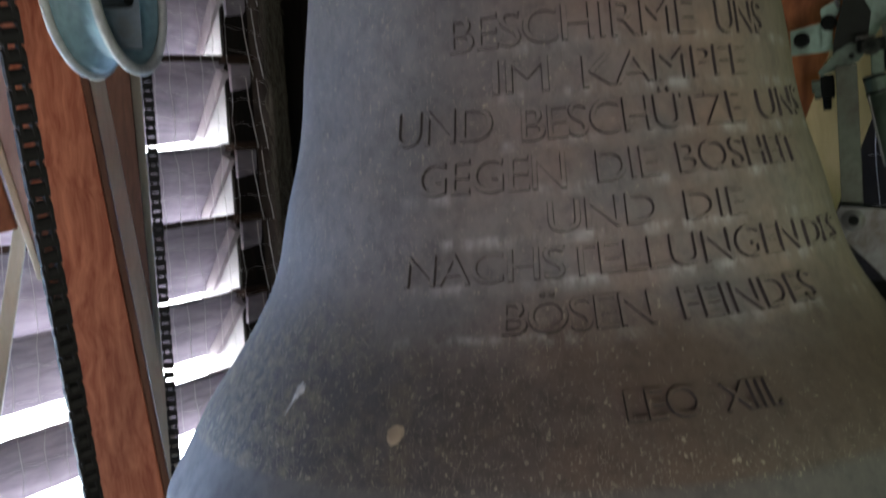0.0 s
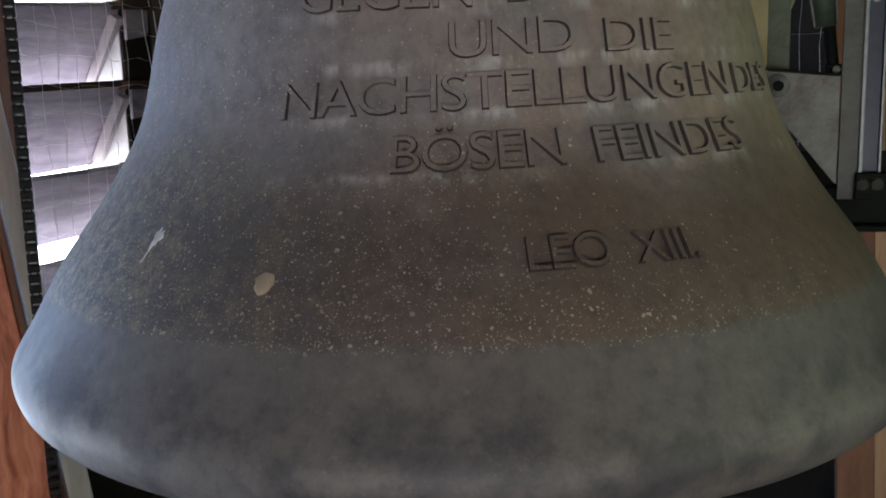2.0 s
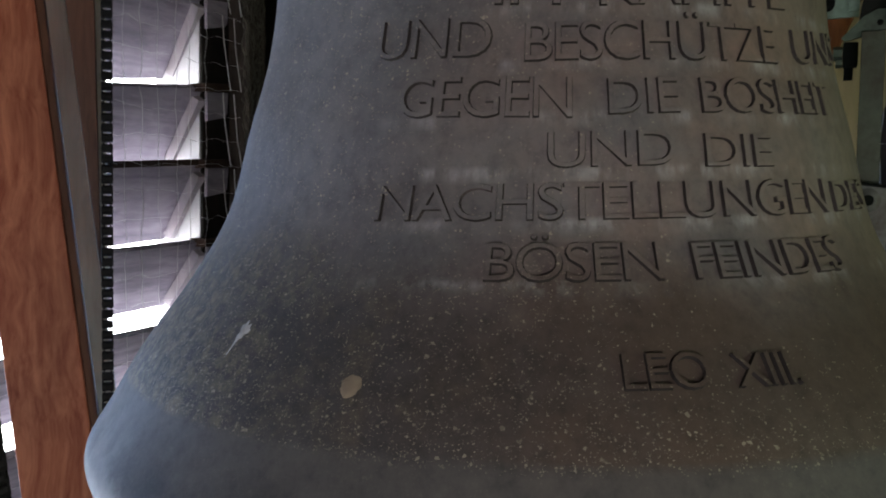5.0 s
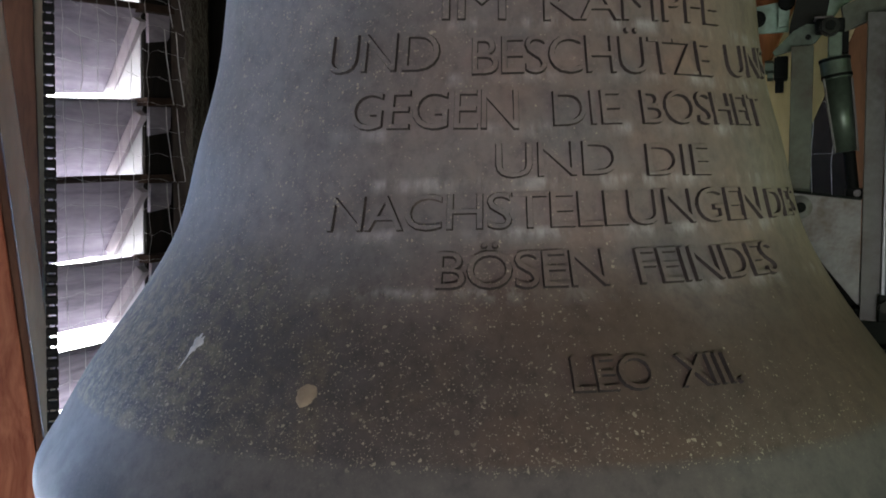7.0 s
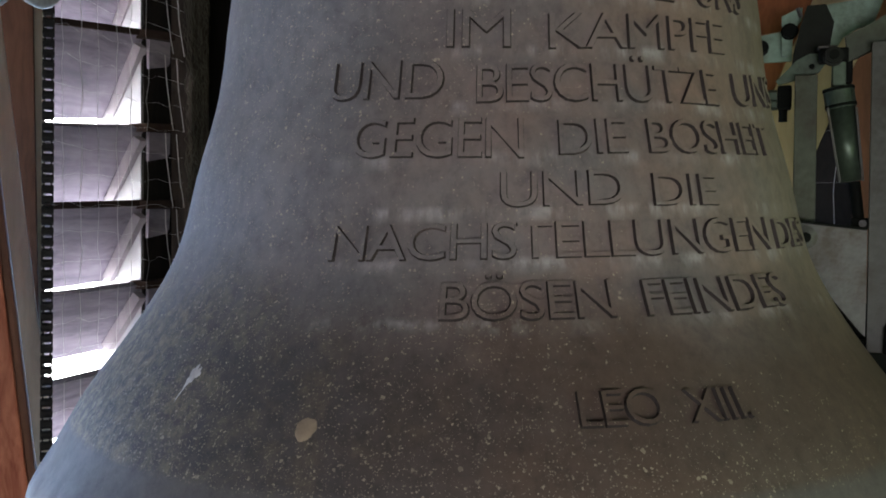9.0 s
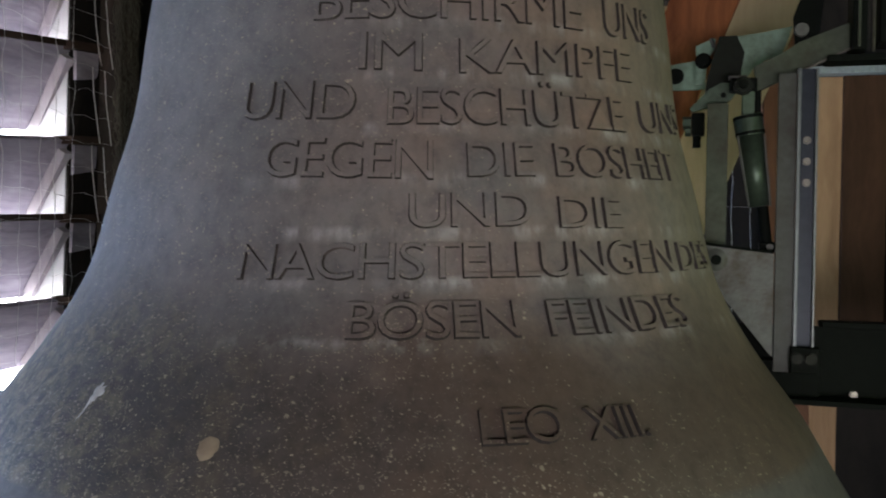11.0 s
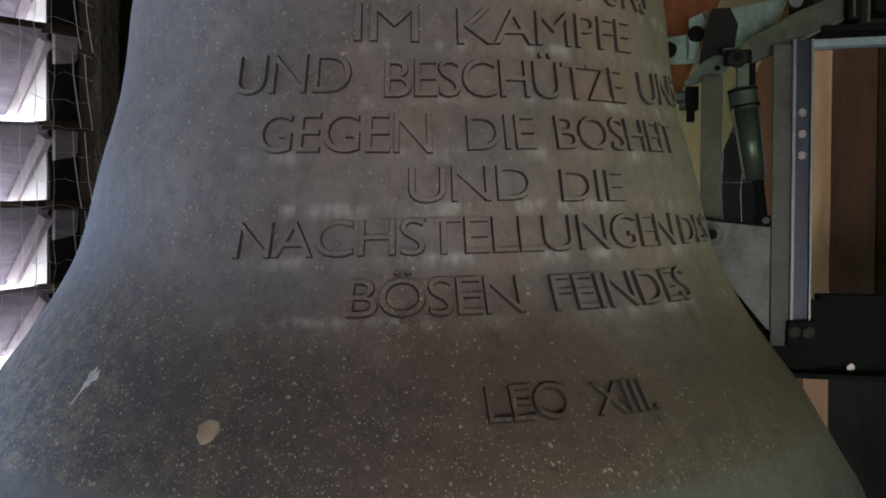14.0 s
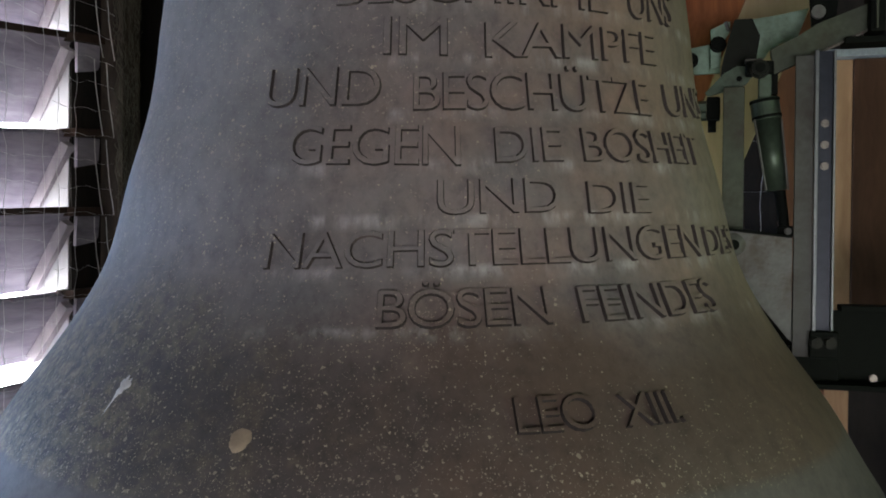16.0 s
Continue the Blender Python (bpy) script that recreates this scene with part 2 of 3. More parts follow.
TAN_WOOD = wood("tan_raw_timber", (0.36, 0.21, 0.11), (0.56, 0.36, 0.20), (30, 30, 1.6))
PINK_WASH = wood("pinkish_washed_timber", (0.50, 0.40, 0.39), (0.74, 0.62, 0.60), (30, 30, 1.6), 0.8)
CLEAT_WOOD = wood("greyish_pink_cleat_timber", (0.50, 0.45, 0.48), (0.74, 0.68, 0.70), (24, 24, 3), 0.8)
# near-white colour carries the sky light that falls on the jamb
BRIGHT_JAMB = wood("sky_bright_jamb_boards", (0.70, 0.68, 0.70), (0.88, 0.86, 0.87), (20, 20, 2), 0.8)
SLAT_WOOD = wood("weathered_grey_slats", (0.26, 0.24, 0.285), (0.58, 0.53, 0.60), (30, 1.6, 30), 0.75)
ROUGH_WALL = wood("sooty_rough_boards", (0.012, 0.010, 0.009), (0.035, 0.028, 0.022), (12, 12, 1.2), 0.9)
FLOOR_WOOD = wood("dusty_floorboards", (0.05, 0.038, 0.028), (0.11, 0.085, 0.06), (2, 24, 24), 0.85)
STEEL_GREEN = painted("green_grey_machine_paint", (0.25, 0.375, 0.30), 0.5, 0.1, 0.75, (0.085, 0.105, 0.08))
MUTED_GREEN = painted("dirty_dark_green_paint", (0.10, 0.145, 0.11), 0.55, 0.1, 0.7, (0.04, 0.045, 0.035))
BLOCK = painted("oily_black_green_steel", (0.012, 0.015, 0.012), 0.55, 0.1, 0.6, (0.028, 0.030, 0.024), 0.15)
OLIVE = painted("olive_grey_worn_paint", (0.076, 0.094, 0.070), 0.55, 0.1, 0.75, (0.040, 0.035, 0.026))
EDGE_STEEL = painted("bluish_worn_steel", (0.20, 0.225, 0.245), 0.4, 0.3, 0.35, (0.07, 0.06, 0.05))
PALE_STEEL = painted("pale_blue_grey_steel", (0.34, 0.40, 0.43), 0.45, 0.1, 0.25, (0.16, 0.15, 0.13))
FLANGE_PAINT = painted("cream_wheel_paint", (0.50, 0.53, 0.50), 0.4, 0.0, 0.2, (0.33, 0.36, 0.34))
DULL_BROWN = wood("dull_brown_timber", (0.10, 0.045, 0.026), (0.25, 0.115, 0.064), (30, 30, 2.6))
BOARD_WOOD = wood("red_brown_stained_boards", (0.042, 0.020, 0.011), (0.105, 0.052, 0.028), (26, 26, 1.5), 0.8)
JAMB_WOOD = wood("grey_brown_rough_timber", (0.045, 0.037, 0.030), (0.15, 0.12, 0.095), (22, 22, 2.2), 0.9)
LEDGE_WOOD = wood("dark_brown_ledge_timber", (0.035, 0.022, 0.016), (0.10, 0.062, 0.042), (20, 3, 20), 0.8)
STEEL_DARK = painted("dark_oily_steel", (0.007, 0.009, 0.008), 0.65, 0.0, 0.3, (0.022, 0.016, 0.012), 0.06)
STEEL_GREY = painted("galvanised_grey_steel", (0.082, 0.090, 0.085), 0.5, 0.1, 0.7, (0.035, 0.031, 0.027))
PLATE_GREY = painted("pale_stained_steel", (0.15, 0.158, 0.155), 0.5, 0.1, 0.72, (0.052, 0.036, 0.022))
CYLINDER = painted("oily_dark_green_steel", (0.080, 0.115, 0.088), 0.34, 0.5, 0.6, (0.045, 0.035, 0.025))
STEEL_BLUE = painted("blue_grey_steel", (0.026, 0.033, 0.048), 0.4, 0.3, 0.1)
BOLT_STEEL = painted("zinc_plated_steel", (0.20, 0.19, 0.17), 0.35, 0.8, 0.2)
HANGER_STEEL = painted("grey_blue_strap_steel", (0.20, 0.25, 0.29), 0.5, 0.1, 0.3, (0.13, 0.13, 0.12))
WHEEL_PAINT = painted("blue_green_wheel_paint", (0.22, 0.36, 0.39), 0.4, 0.1, 0.2, (0.33, 0.36, 0.32))
CHAIN_STEEL = painted("black_greased_chain", (0.014, 0.014, 0.013), 0.6, 0.2, 0.2, (0.03, 0.02, 0.015))
TANGLE = painted("dusty_old_wire", (0.16, 0.155, 0.12), 0.8, 0.0, 0.3, (0.07, 0.06, 0.05), 0.1)
WIRE_STEEL = painted("zinc_wire", (0.80, 0.80, 0.78), 0.6, 0.0, 0.05)


# ---- building helpers ----
def link(name, bm, mat, smooth=False):
    me = bpy.data.meshes.new(name)
    bmesh.ops.recalc_face_normals(bm, faces=bm.faces)
    bm.to_mesh(me)
    bm.free()
    for p in me.polygons:
        p.use_smooth = smooth
    me.materials.append(mat)
    return new(name, me)


def part(name, bm, mat, parent, label="", smooth=False):
    ob = link(name, bm, mat, smooth)
    ob.parent = parent
    return tagged(ob, label)


def thing(name, at, label, category, group="", kind="", turn=None):
    """An empty at the thing's base, in room coordinates; its parts are built round that point."""
    ob = new(name)
    ob.empty_display_size = 0.05
    ob.matrix_world = ROOM @ Matrix.Translation(at) @ (turn or Matrix())
    return tagged(ob, label, category, group, kind)


def box(bm, lo, hi, bevel=0.0, m=None):
    """A box between two corners, with its edges taken off."""
    size = [h - o for o, h in zip(lo, hi)]
    mid = [(h + o) / 2 for o, h in zip(lo, hi)]
    got = bmesh.ops.create_cube(bm, size=1.0, matrix=Matrix.LocRotScale(mid, None, size))
    vs = got["verts"]
    if bevel:
        es = list({e for v in vs for e in v.link_edges})
        out = bmesh.ops.bevel(bm, geom=es, offset=bevel, segments=2, affect="EDGES", profile=0.6)
        vs = list({v for f in out["faces"] for v in f.verts} | {v for v in vs if v.is_valid})
    if m:
        bmesh.ops.transform(bm, matrix=m, verts=vs)
    return bm


def rod(bm, a, b, r, sides=16, r2=None, cap=True):
    """A round bar from a to b."""
    a, b = Vector(a), Vector(b)
    d = b - a
    m = Matrix.Translation((a + b) / 2) @ d.to_track_quat("Z", "Y").to_matrix().to_4x4()
    bmesh.ops.create_cone(bm, cap_ends=cap, segments=sides, radius1=r, radius2=r if r2 is None else r2, depth=d.length, matrix=m)
    return bm


def bar(bm, a, b, wide, deep, face=(0, -1, 0), bevel=0.002):
    """A rectangular bar from a to b; wide lies across the way you look along face, deep along face."""
    a, b, f = Vector(a), Vector(b), Vector(face)
    up = (b - a).normalized()
    side = up.cross(f).normalized()
    f = side.cross(up).normalized()
    m = Matrix((side, f, up)).transposed().to_4x4()
    m.translation = (a + b) / 2
    return box(bm, (-wide / 2, -deep / 2, -(b - a).length / 2), (wide / 2, deep / 2, (b - a).length / 2), bevel, m)


def plate(bm, outline, y0, y1):
    """A flat plate with an outline in x and z, between two depths."""
    front = [bm.verts.new((x, y0, z)) for x, z in outline]
    back = [bm.verts.new((x, y1, z)) for x, z in outline]
    bm.faces.new(front)
    bm.faces.new(back[::-1])
    for i in range(len(outline)):
        j = (i + 1) % len(outline)
        bm.faces.new((front[j], front[i], back[i], back[j]))
    return bm


def hexhead(bm, at, axis, r, h):
    """A bolt head with its washer."""
    a, d = Vector(at), Vector(axis).normalized()
    rod(bm, a, a + d * h * 0.25, r * 1.12, 12)
    rod(bm, a + d * h * 0.25, a + d * h, r, 6)
    return bm


def B():
    return bmesh.new()


# ---- the belfry ----
W_WALL, V_BACK, V_REAR, W_RIGHT, TOP = -1.62, 1.75, -3.0, 1.9, 3.1


def structure(name, bm, mat, label):
    ob = link(name, bm, mat)
    ob.matrix_world = ROOM
    return tagged(ob, label, name.split("_")[0], kind="structure")


structure("floor", box(B(), (-2.1, -3.2, -0.12), (2.1, 2.0, 0.0)), FLOOR_WOOD, "dusty dark floorboards of the belfry")
structure("ceiling", box(B(), (-2.1, -3.2, TOP), (2.1, 2.0, TOP + 0.12)), ROUGH_WALL, "sooty boards of the belfry ceiling")
structure("wall_north", box(B(), (-2.1, V_BACK, 0), (2.1, V_BACK + 0.15, TOP)), ROUGH_WALL, "sooty dark board wall behind the bell")
east = B()
box(east, (W_RIGHT, -3.2, 0), (W_RIGHT + 0.15, -0.92, TOP))
box(east, (W_RIGHT, 0.02, 0), (W_RIGHT + 0.15, V_BACK, TOP))
box(east, (W_RIGHT, -0.92, 0), (W_RIGHT + 0.15, 0.02, 0.98))
box(east, (W_RIGHT, -0.92, 1.72), (W_RIGHT + 0.15, 0.02, TOP))
structure("wall_east", east, ROUGH_WALL, "sooty dark board wall with a small hatch added for side light")
south = B()
box(south, (-1.62, V_REAR - 0.15, 0), (0.2, V_REAR, TOP))
box(south, (1.8, V_REAR - 0.15, 0), (W_RIGHT, V_REAR, TOP))
box(south, (0.2, V_REAR - 0.15, 1.35), (1.8, V_REAR, TOP))
box(south, (0.2, V_REAR - 0.15, 0.0), (1.8, V_REAR, 0.35))
structure("wall_south", south, ROUGH_WALL, "sooty dark board wall with an unseen hatch added for rear light")
V_JAMB0, V_JAMB1, Z_SILL, Z_HEAD = -1.5, 1.22, 0.34, 2.55
wall = B()
box(wall, (W_WALL - 0.20, V_JAMB1, 0), (W_WALL, V_BACK, TOP))
box(wall, (W_WALL - 0.20, V_REAR - 0.15, 0), (W_WALL, V_JAMB0, TOP))
box(wall, (W_WALL - 0.20, V_JAMB0, 0), (W_WALL, V_JAMB1, Z_SILL))
box(wall, (W_WALL - 0.20, V_JAMB0, Z_HEAD), (W_WALL, V_JAMB1, TOP))
structure("wall_west", wall, ROUGH_WALL, "sooty dark wall with a louvred sound opening")


# inner edge over the lip at the jamb, rise along the wall, drop to the outer edge, closed by a batten
SLATS = [(-0.60, 0.0, 0.22, False), (-0.34, 0.0, 0.22, False), (-0.068, 0.018, 0.225, False), (0.205, 0.022, 0.235, False), (0.482, 0.052, 0.27, True),
         (0.748, 0.09, 0.262, False), (1.068, 0.12, 0.278, True), (1.345, 0.13, 0.30, False), (1.62, 0.13, 0.30, True)]


def louvre():
    """The sound opening: sloping slats on cleats, each lying a little differently."""
    base = LIFT + 0.205
    t = thing("louvre_window", (W_WALL, 0, base), "grey weathered wooden louvre slats in the sound opening", "louvre", kind="structure")
    for edge, rise, fall, closed in SLATS:
        lie = Matrix.Translation((0, V_JAMB1, edge - 0.205)) @ Matrix.Rotation(math.atan(rise), 4, "X")
        a, b = Vector((-0.005, 0, 0)), Vector((-0.185, 0, -fall))
        d = (b - a).normalized()
        m = Matrix((Vector((0, 1, 0)), d.cross(Vector((0, 1, 0))), d)).transposed().to_4x4()
        m.translation = (a + b) / 2 + Vector((0, (V_JAMB0 - V_JAMB1) / 2, 0))
        half = (V_JAMB1 - V_JAMB0) / 2

        def laid(bm):
            bmesh.ops.transform(bm, matrix=lie, verts=bm.verts)
            return bm

        part("slat", laid(box(B(), (-half, -0.011, -(b - a).length / 2), (half, 0.011, (b - a).length / 2), 0.002, m)), SLAT_WOOD, t)
        if closed:
            part("edge_batten", laid(box(B(), (-0.004, -2 * half, -0.008), (0.014, 0.0, 0.013), 0.002)), LEDGE_WOOD, t, "dark brown edge batten")
        part("cleat", laid(bar(B(), a + Vector((0.004, -0.02, -0.040)), b + Vector((0.044, -0.02, 0.006)), 0.036, 0.040, (0, 1, 0))), CLEAT_WOOD, t)
        bm = plate(B(), [(-0.030, -0.020), (0.088, -0.022), (0.076, -0.095), (0.060, -0.110), (-0.040, -0.120)], 0.0, 0.012)
        bmesh.ops.transform(bm, matrix=Matrix(((0, 1, 0, 0.012), (1, 0, 0, 0.026), (0, 0, 1, 0), (0, 0, 0, 1))), verts=bm.verts)
        part("end_board", laid(bm), SLAT_WOOD, t)
        part("ledge", laid(box(B(), (-0.03, -0.04, -0.018), (0.045, 0.115, 0.010), 0.003)), LEDGE_WOOD, t)
    bm = B()
    box(bm, (-0.20, V_JAMB1 - 0.004, Z_SILL - LIFT - 0.205), (-0.01, V_JAMB1 + 0.02, Z_HEAD - LIFT - 0.205))
    part("jamb_board", bm, BRIGHT_JAMB, t)
    part("jamb_post", box(B(), (0.015, 1.345, Z_SILL - LIFT - 0.205), (0.11, 1.45, Z_HEAD - LIFT - 0.205), 0.012), JAMB_WOOD, t, "rough grey-brown jamb post")
    return t


louvre()

# the bright overcast outside the louvres
outside, on, ol, ob_ = material("overcast_backdrop", 1.0)
em = on.new("ShaderNodeEmission")
em.inputs["Color"].default_value, em.inputs["Strength"].default_value = (0.94, 0.98, 1.0, 1), 20.0
ol.new(em.outputs[0], on["Material Output"].inputs["Surface"])
structure("backdrop", box(B(), (-6.0, -9, -4), (-5.9, 9, 8)), outside, "bright overcast sky outside the louvres")


# ---- the bell ----
PROFILE = [(0.0, 0.618), (0.012, 0.634), (0.03, 0.6445), (0.055, 0.650), (0.075, 0.6415), (0.10, 0.625), (0.13, 0.6075), (0.157, 0.5925), (0.18, 0.579),
           (0.21, 0.558), (0.24, 0.535), (0.27, 0.514), (0.30, 0.4944), (0.33, 0.477), (0.36, 0.462), (0.39, 0.4515), (0.42, 0.4440), (0.46, 0.4355),
           (0.50, 0.4255), (0.54, 0.4135), (0.58, 0.4035), (0.63, 0.3957), (0.69, 0.3897), (0.75, 0.3816), (0.82, 0.3725), (0.90, 0.362)]
_z, _r = np.array(PROFILE).T


def radius(z):
    """The bell's outer radius at a height above its lip, smoothed between the profile's points."""
    return float(np.mean([np.interp(z + d, _z, _r) for d in (-0.012, -0.006, 0, 0.006, 0.012)])) if z > 0.03 else float(np.interp(z, _z, _r))


def bell():
    t = thing("church_bell", (0, 0, LIFT), "large weathered brown bronze church bell with raised lettering", "bell", turn=pose(0, 0, 0, 0, 0, -ROOM_TURN))
    outer = [(radius(z), z) for z in np.arange(0.0, 0.9, 0.008)]
    crown = [(0.357, 0.93), (0.345, 0.965), (0.315, 0.992), (0.27, 1.008), (0.2, 1.018), (0.001, 1.022)]
    inner = [(0.001, 0.98), (0.25, 0.965), (0.31, 0.90), (0.335, 0.70), (0.37, 0.5), (0.42, 0.34), (0.49, 0.2), (0.54, 0.09), (0.585, 0.01), (0.60, -0.003)]
    path = outer + crown + inner
    n = 288
    bm = B()
    rings = [[bm.verts.new((r * math.sin(2 * math.pi * k / n), -r * math.cos(2 * math.pi * k / n), z)) for k in range(n)] for r, z in path]
    for a, b in zip(rings, rings[1:] + rings[:1]):
        for k in range(n):
            bm.faces.new((a[k], a[(k + 1) % n], b[(k + 1) % n], b[k]))
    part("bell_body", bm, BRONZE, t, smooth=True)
    return t


BELL = bell()

# words of the inscription: text, angle of the first and last letter round the bell, height of the baseline at both, letter height
WORDS = [
    ("BESCHIRME", -15.2, 31.5, 0.6575, 0.6650, 0.045), ("UNS", 37.0, 51.5, 0.6665, 0.6720, 0.044),
    ("IM", -7.3, 2.5, 0.6010, 0.6000, 0.043), ("KAMPFE", 8.6, 43.6, 0.5995, 0.6140, 0.040),
    ("UND", -26.4, -7.6, 0.5460, 0.5440, 0.044), ("BESCHÜTZE", -2.5, 39.6, 0.5385, 0.5490, 0.0425), ("UNS", 44.8, 64.0, 0.5530, 0.5660, 0.040),
    ("GEGEN", -20.9, 4.2, 0.4800, 0.4790, 0.0435), ("DIE", 9.3, 19.6, 0.4830, 0.4870, 0.038), ("BOSHEIT", 23.3, 53.4, 0.4880, 0.4970, 0.038),
    ("UND", 1.0, 18.4, 0.4270, 0.4320, 0.037), ("DIE", 23.0, 34.6, 0.4310, 0.4330, 0.035),
    ("NACHSTELLUNGEN", -22.2, 45.6, 0.3685, 0.3835, 0.038), ("DES", 48.0, 61.4, 0.3840, 0.3870, 0.035),
    ("BÖSEN", -6.3, 14.8, 0.3125, 0.3165, 0.037), ("FEINDES", 19.0, 44.2, 0.3170, 0.3210, 0.036),
    ("LEO", 8.5, 17.4, 0.2210, 0.2220, 0.030), ("XIII.", 20.2, 27.8, 0.2215, 0.2215, 0.028),
]


def lettering(text, a0, a1, z0, z1, high):
    """A raised word that follows the bell's wall."""
    data = bpy.data.curves.new("inscription", "FONT")
    data.body, data.size, data.resolution_u, data.space_character = text, 1.0, 4, 0.92
    data.offset = -0.006
    tmp = new("inscription", data)
    bpy.context.view_layer.update()
    flat = tmp.evaluated_get(bpy.context.evaluated_depsgraph_get()).to_mesh()
    bm = B()
    bm.from_mesh(flat)
    bpy.data.objects.remove(tmp)
    bmesh.ops.remove_doubles(bm, verts=bm.verts, dist=0.001)
    xs = [v.co.x for v in bm.verts]
    lo, span, cap = min(xs), max(xs) - min(xs), 0.70
    bmesh.ops.triangulate(bm, faces=bm.faces)
    out = {}
    rim = [e for e in bm.edges if e.is_boundary]
    for e in rim:
        d = (e.verts[1].co - e.verts[0].co).normalized()
        away = Vector((d.y, -d.x, 0))
        if away.dot(e.link_faces[0].calc_center_median() - e.verts[0].co) > 0:
            away = -away
        for v in e.verts:
            out[v] = out.get(v, Vector()) + away
    foot = {tuple(v.co): v.co + d.normalized() * 0.023 for v, d in out.items() if d.length > 0.01}
    skirt = bmesh.ops.extrude_edge_only(bm, edges=rim)
    low = {g for g in skirt["geom"] if isinstance(g, bmesh.types.BMVert)}
    for v in low:
        v.co = foot.get(tuple(v.co), v.co)
    for v in bm.verts:
        f = (v.co.x - lo) / span
        th, z = radians(a0 + (a1 - a0) * f), z0 + (z1 - z0) * f + v.co.y / cap * high
        slope = (radius(z + 0.004) - radius(z - 0.004)) / 0.008
        r = radius(z) + (-0.0008 if v in low else 0.0040)
        v.co = (r * math.sin(th), -r * math.cos(th), z - (0 if v in low else 0.0042 * slope))
    # one mesh a letter; the dots over an umlaut stay with it
    left, letters = set(bm.verts), []
    while left:
        todo, island = [left.pop()], []
        while todo:
            v = todo.pop()
            island.append(v)
            for e in v.link_edges:
                w = e.other_vert(v)
                if w in left:
                    left.remove(w)
                    todo.append(w)
        turn = [math.atan2(v.co.x, -v.co.y) for v in island]
        letters.append([min(turn), max(turn), island])
    letters.sort(key=lambda q: q[0] - q[1])
    merged = []
    for q in letters:
        for m in merged:
            if q[0] > m[0] - 0.002 and q[1] < m[1] + 0.002:
                m[2] += q[2]
                break
        else:
            merged.append(q)
    for _, _, island in merged:
        index = {v: i for i, v in enumerate(island)}
        faces = {f for v in island for f in v.link_faces}
        me = bpy.data.meshes.new("letter")
        faces = sorted(faces, key=lambda f: min(index[v] for v in f.verts))
        me.from_pydata([tuple(v.co) for v in island], [], [[index[v] for v in f.verts] for f in faces])
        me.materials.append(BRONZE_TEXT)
        me.materials.append(LETTER_FLANK)
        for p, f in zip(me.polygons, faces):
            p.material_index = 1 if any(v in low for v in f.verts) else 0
        ob = new("letter", me)
        ob.parent = BELL
    bm.free()


for word in WORDS:
    lettering(*word)


def splash(name, a, z, wide, tall, tail, mat, label, uneven=0.05):
    """A dried dropping stuck to the bell, with a run down or up from it."""
    bm = B()
    rnd = random.Random(int(abs(a) * 10))
    n = 72
    rim = []
    for k in range(n):
        u = 2 * math.pi * k / n
        q = 1 + uneven * math.sin(3 * u + a) + 0.7 * uneven * math.sin(7 * u + 1) + rnd.uniform(-0.03, 0.03)
        x, y = wide / 2 * math.cos(u) * q, tall / 2 * math.sin(u) * q
        if tail and abs(math.cos(u)) < 0.07 and math.sin(u) * tail > 0:
            y += tail
            x *= 0.08
        rim.append((x + y * (0.25 if tail else 0.1), y))
    pts = [(0, 0, 0.0016)] + [(x * 0.75, y * 0.75, 0.0013) for x, y in rim] + [(x, y, -0.0004) for x, y in rim]
    vs = []
    for x, y, h in pts:
        r = radius(z + y) + h
        th = radians(a) + x / r
        vs.append(bm.verts.new((r * math.sin(th), -r * math.cos(th), z + y)))
    for k in range(n):
        j = (k + 1) % n
        bm.faces.new((vs[0], vs[1 + k], vs[1 + j]))
        bm.faces.new((vs[1 + k], vs[1 + n + k], vs[1 + n + j], vs[1 + j]))
    return part(name, bm, mat, BELL, label, True)


SPOT = painted("dried_tan_crust", (0.33, 0.27, 0.20), 0.8, 0, 0.1)
WHITE = painted("dried_white_crust", (0.62, 0.64, 0.66), 0.8, 0, 0.05)
splash("tan_spot", -18.7, 0.2125, 0.023, 0.021, 0, SPOT, "dried tan splash")
splash("white_splash", -37.0, 0.245, 0.015, 0.021, -0.016, WHITE, "dried white dropping with a run", 0.24)


def headstock():
    """The steel yoke from which the bell hangs, on two walls' beams."""
    t = thing("bell_yoke", (0, 0, LIFT + 1.0), "dark steel yoke that carries the bell", "bell yoke")
    part("yoke_beam", box(B(), (-0.6, -0.09, 0.022), (0.6, 0.09, 0.22), 0.008), STEEL_DARK, t)
    for w in (-0.5, 0.5):
        part("hanger", box(B(), (w - 0.05, -0.05, 0.221), (w + 0.05, 0.05, TOP - LIFT - 1.0), 0.004), STEEL_DARK, t)


headstock()


# ---- drive chains beside the bell ----
PITCH = 0.01905


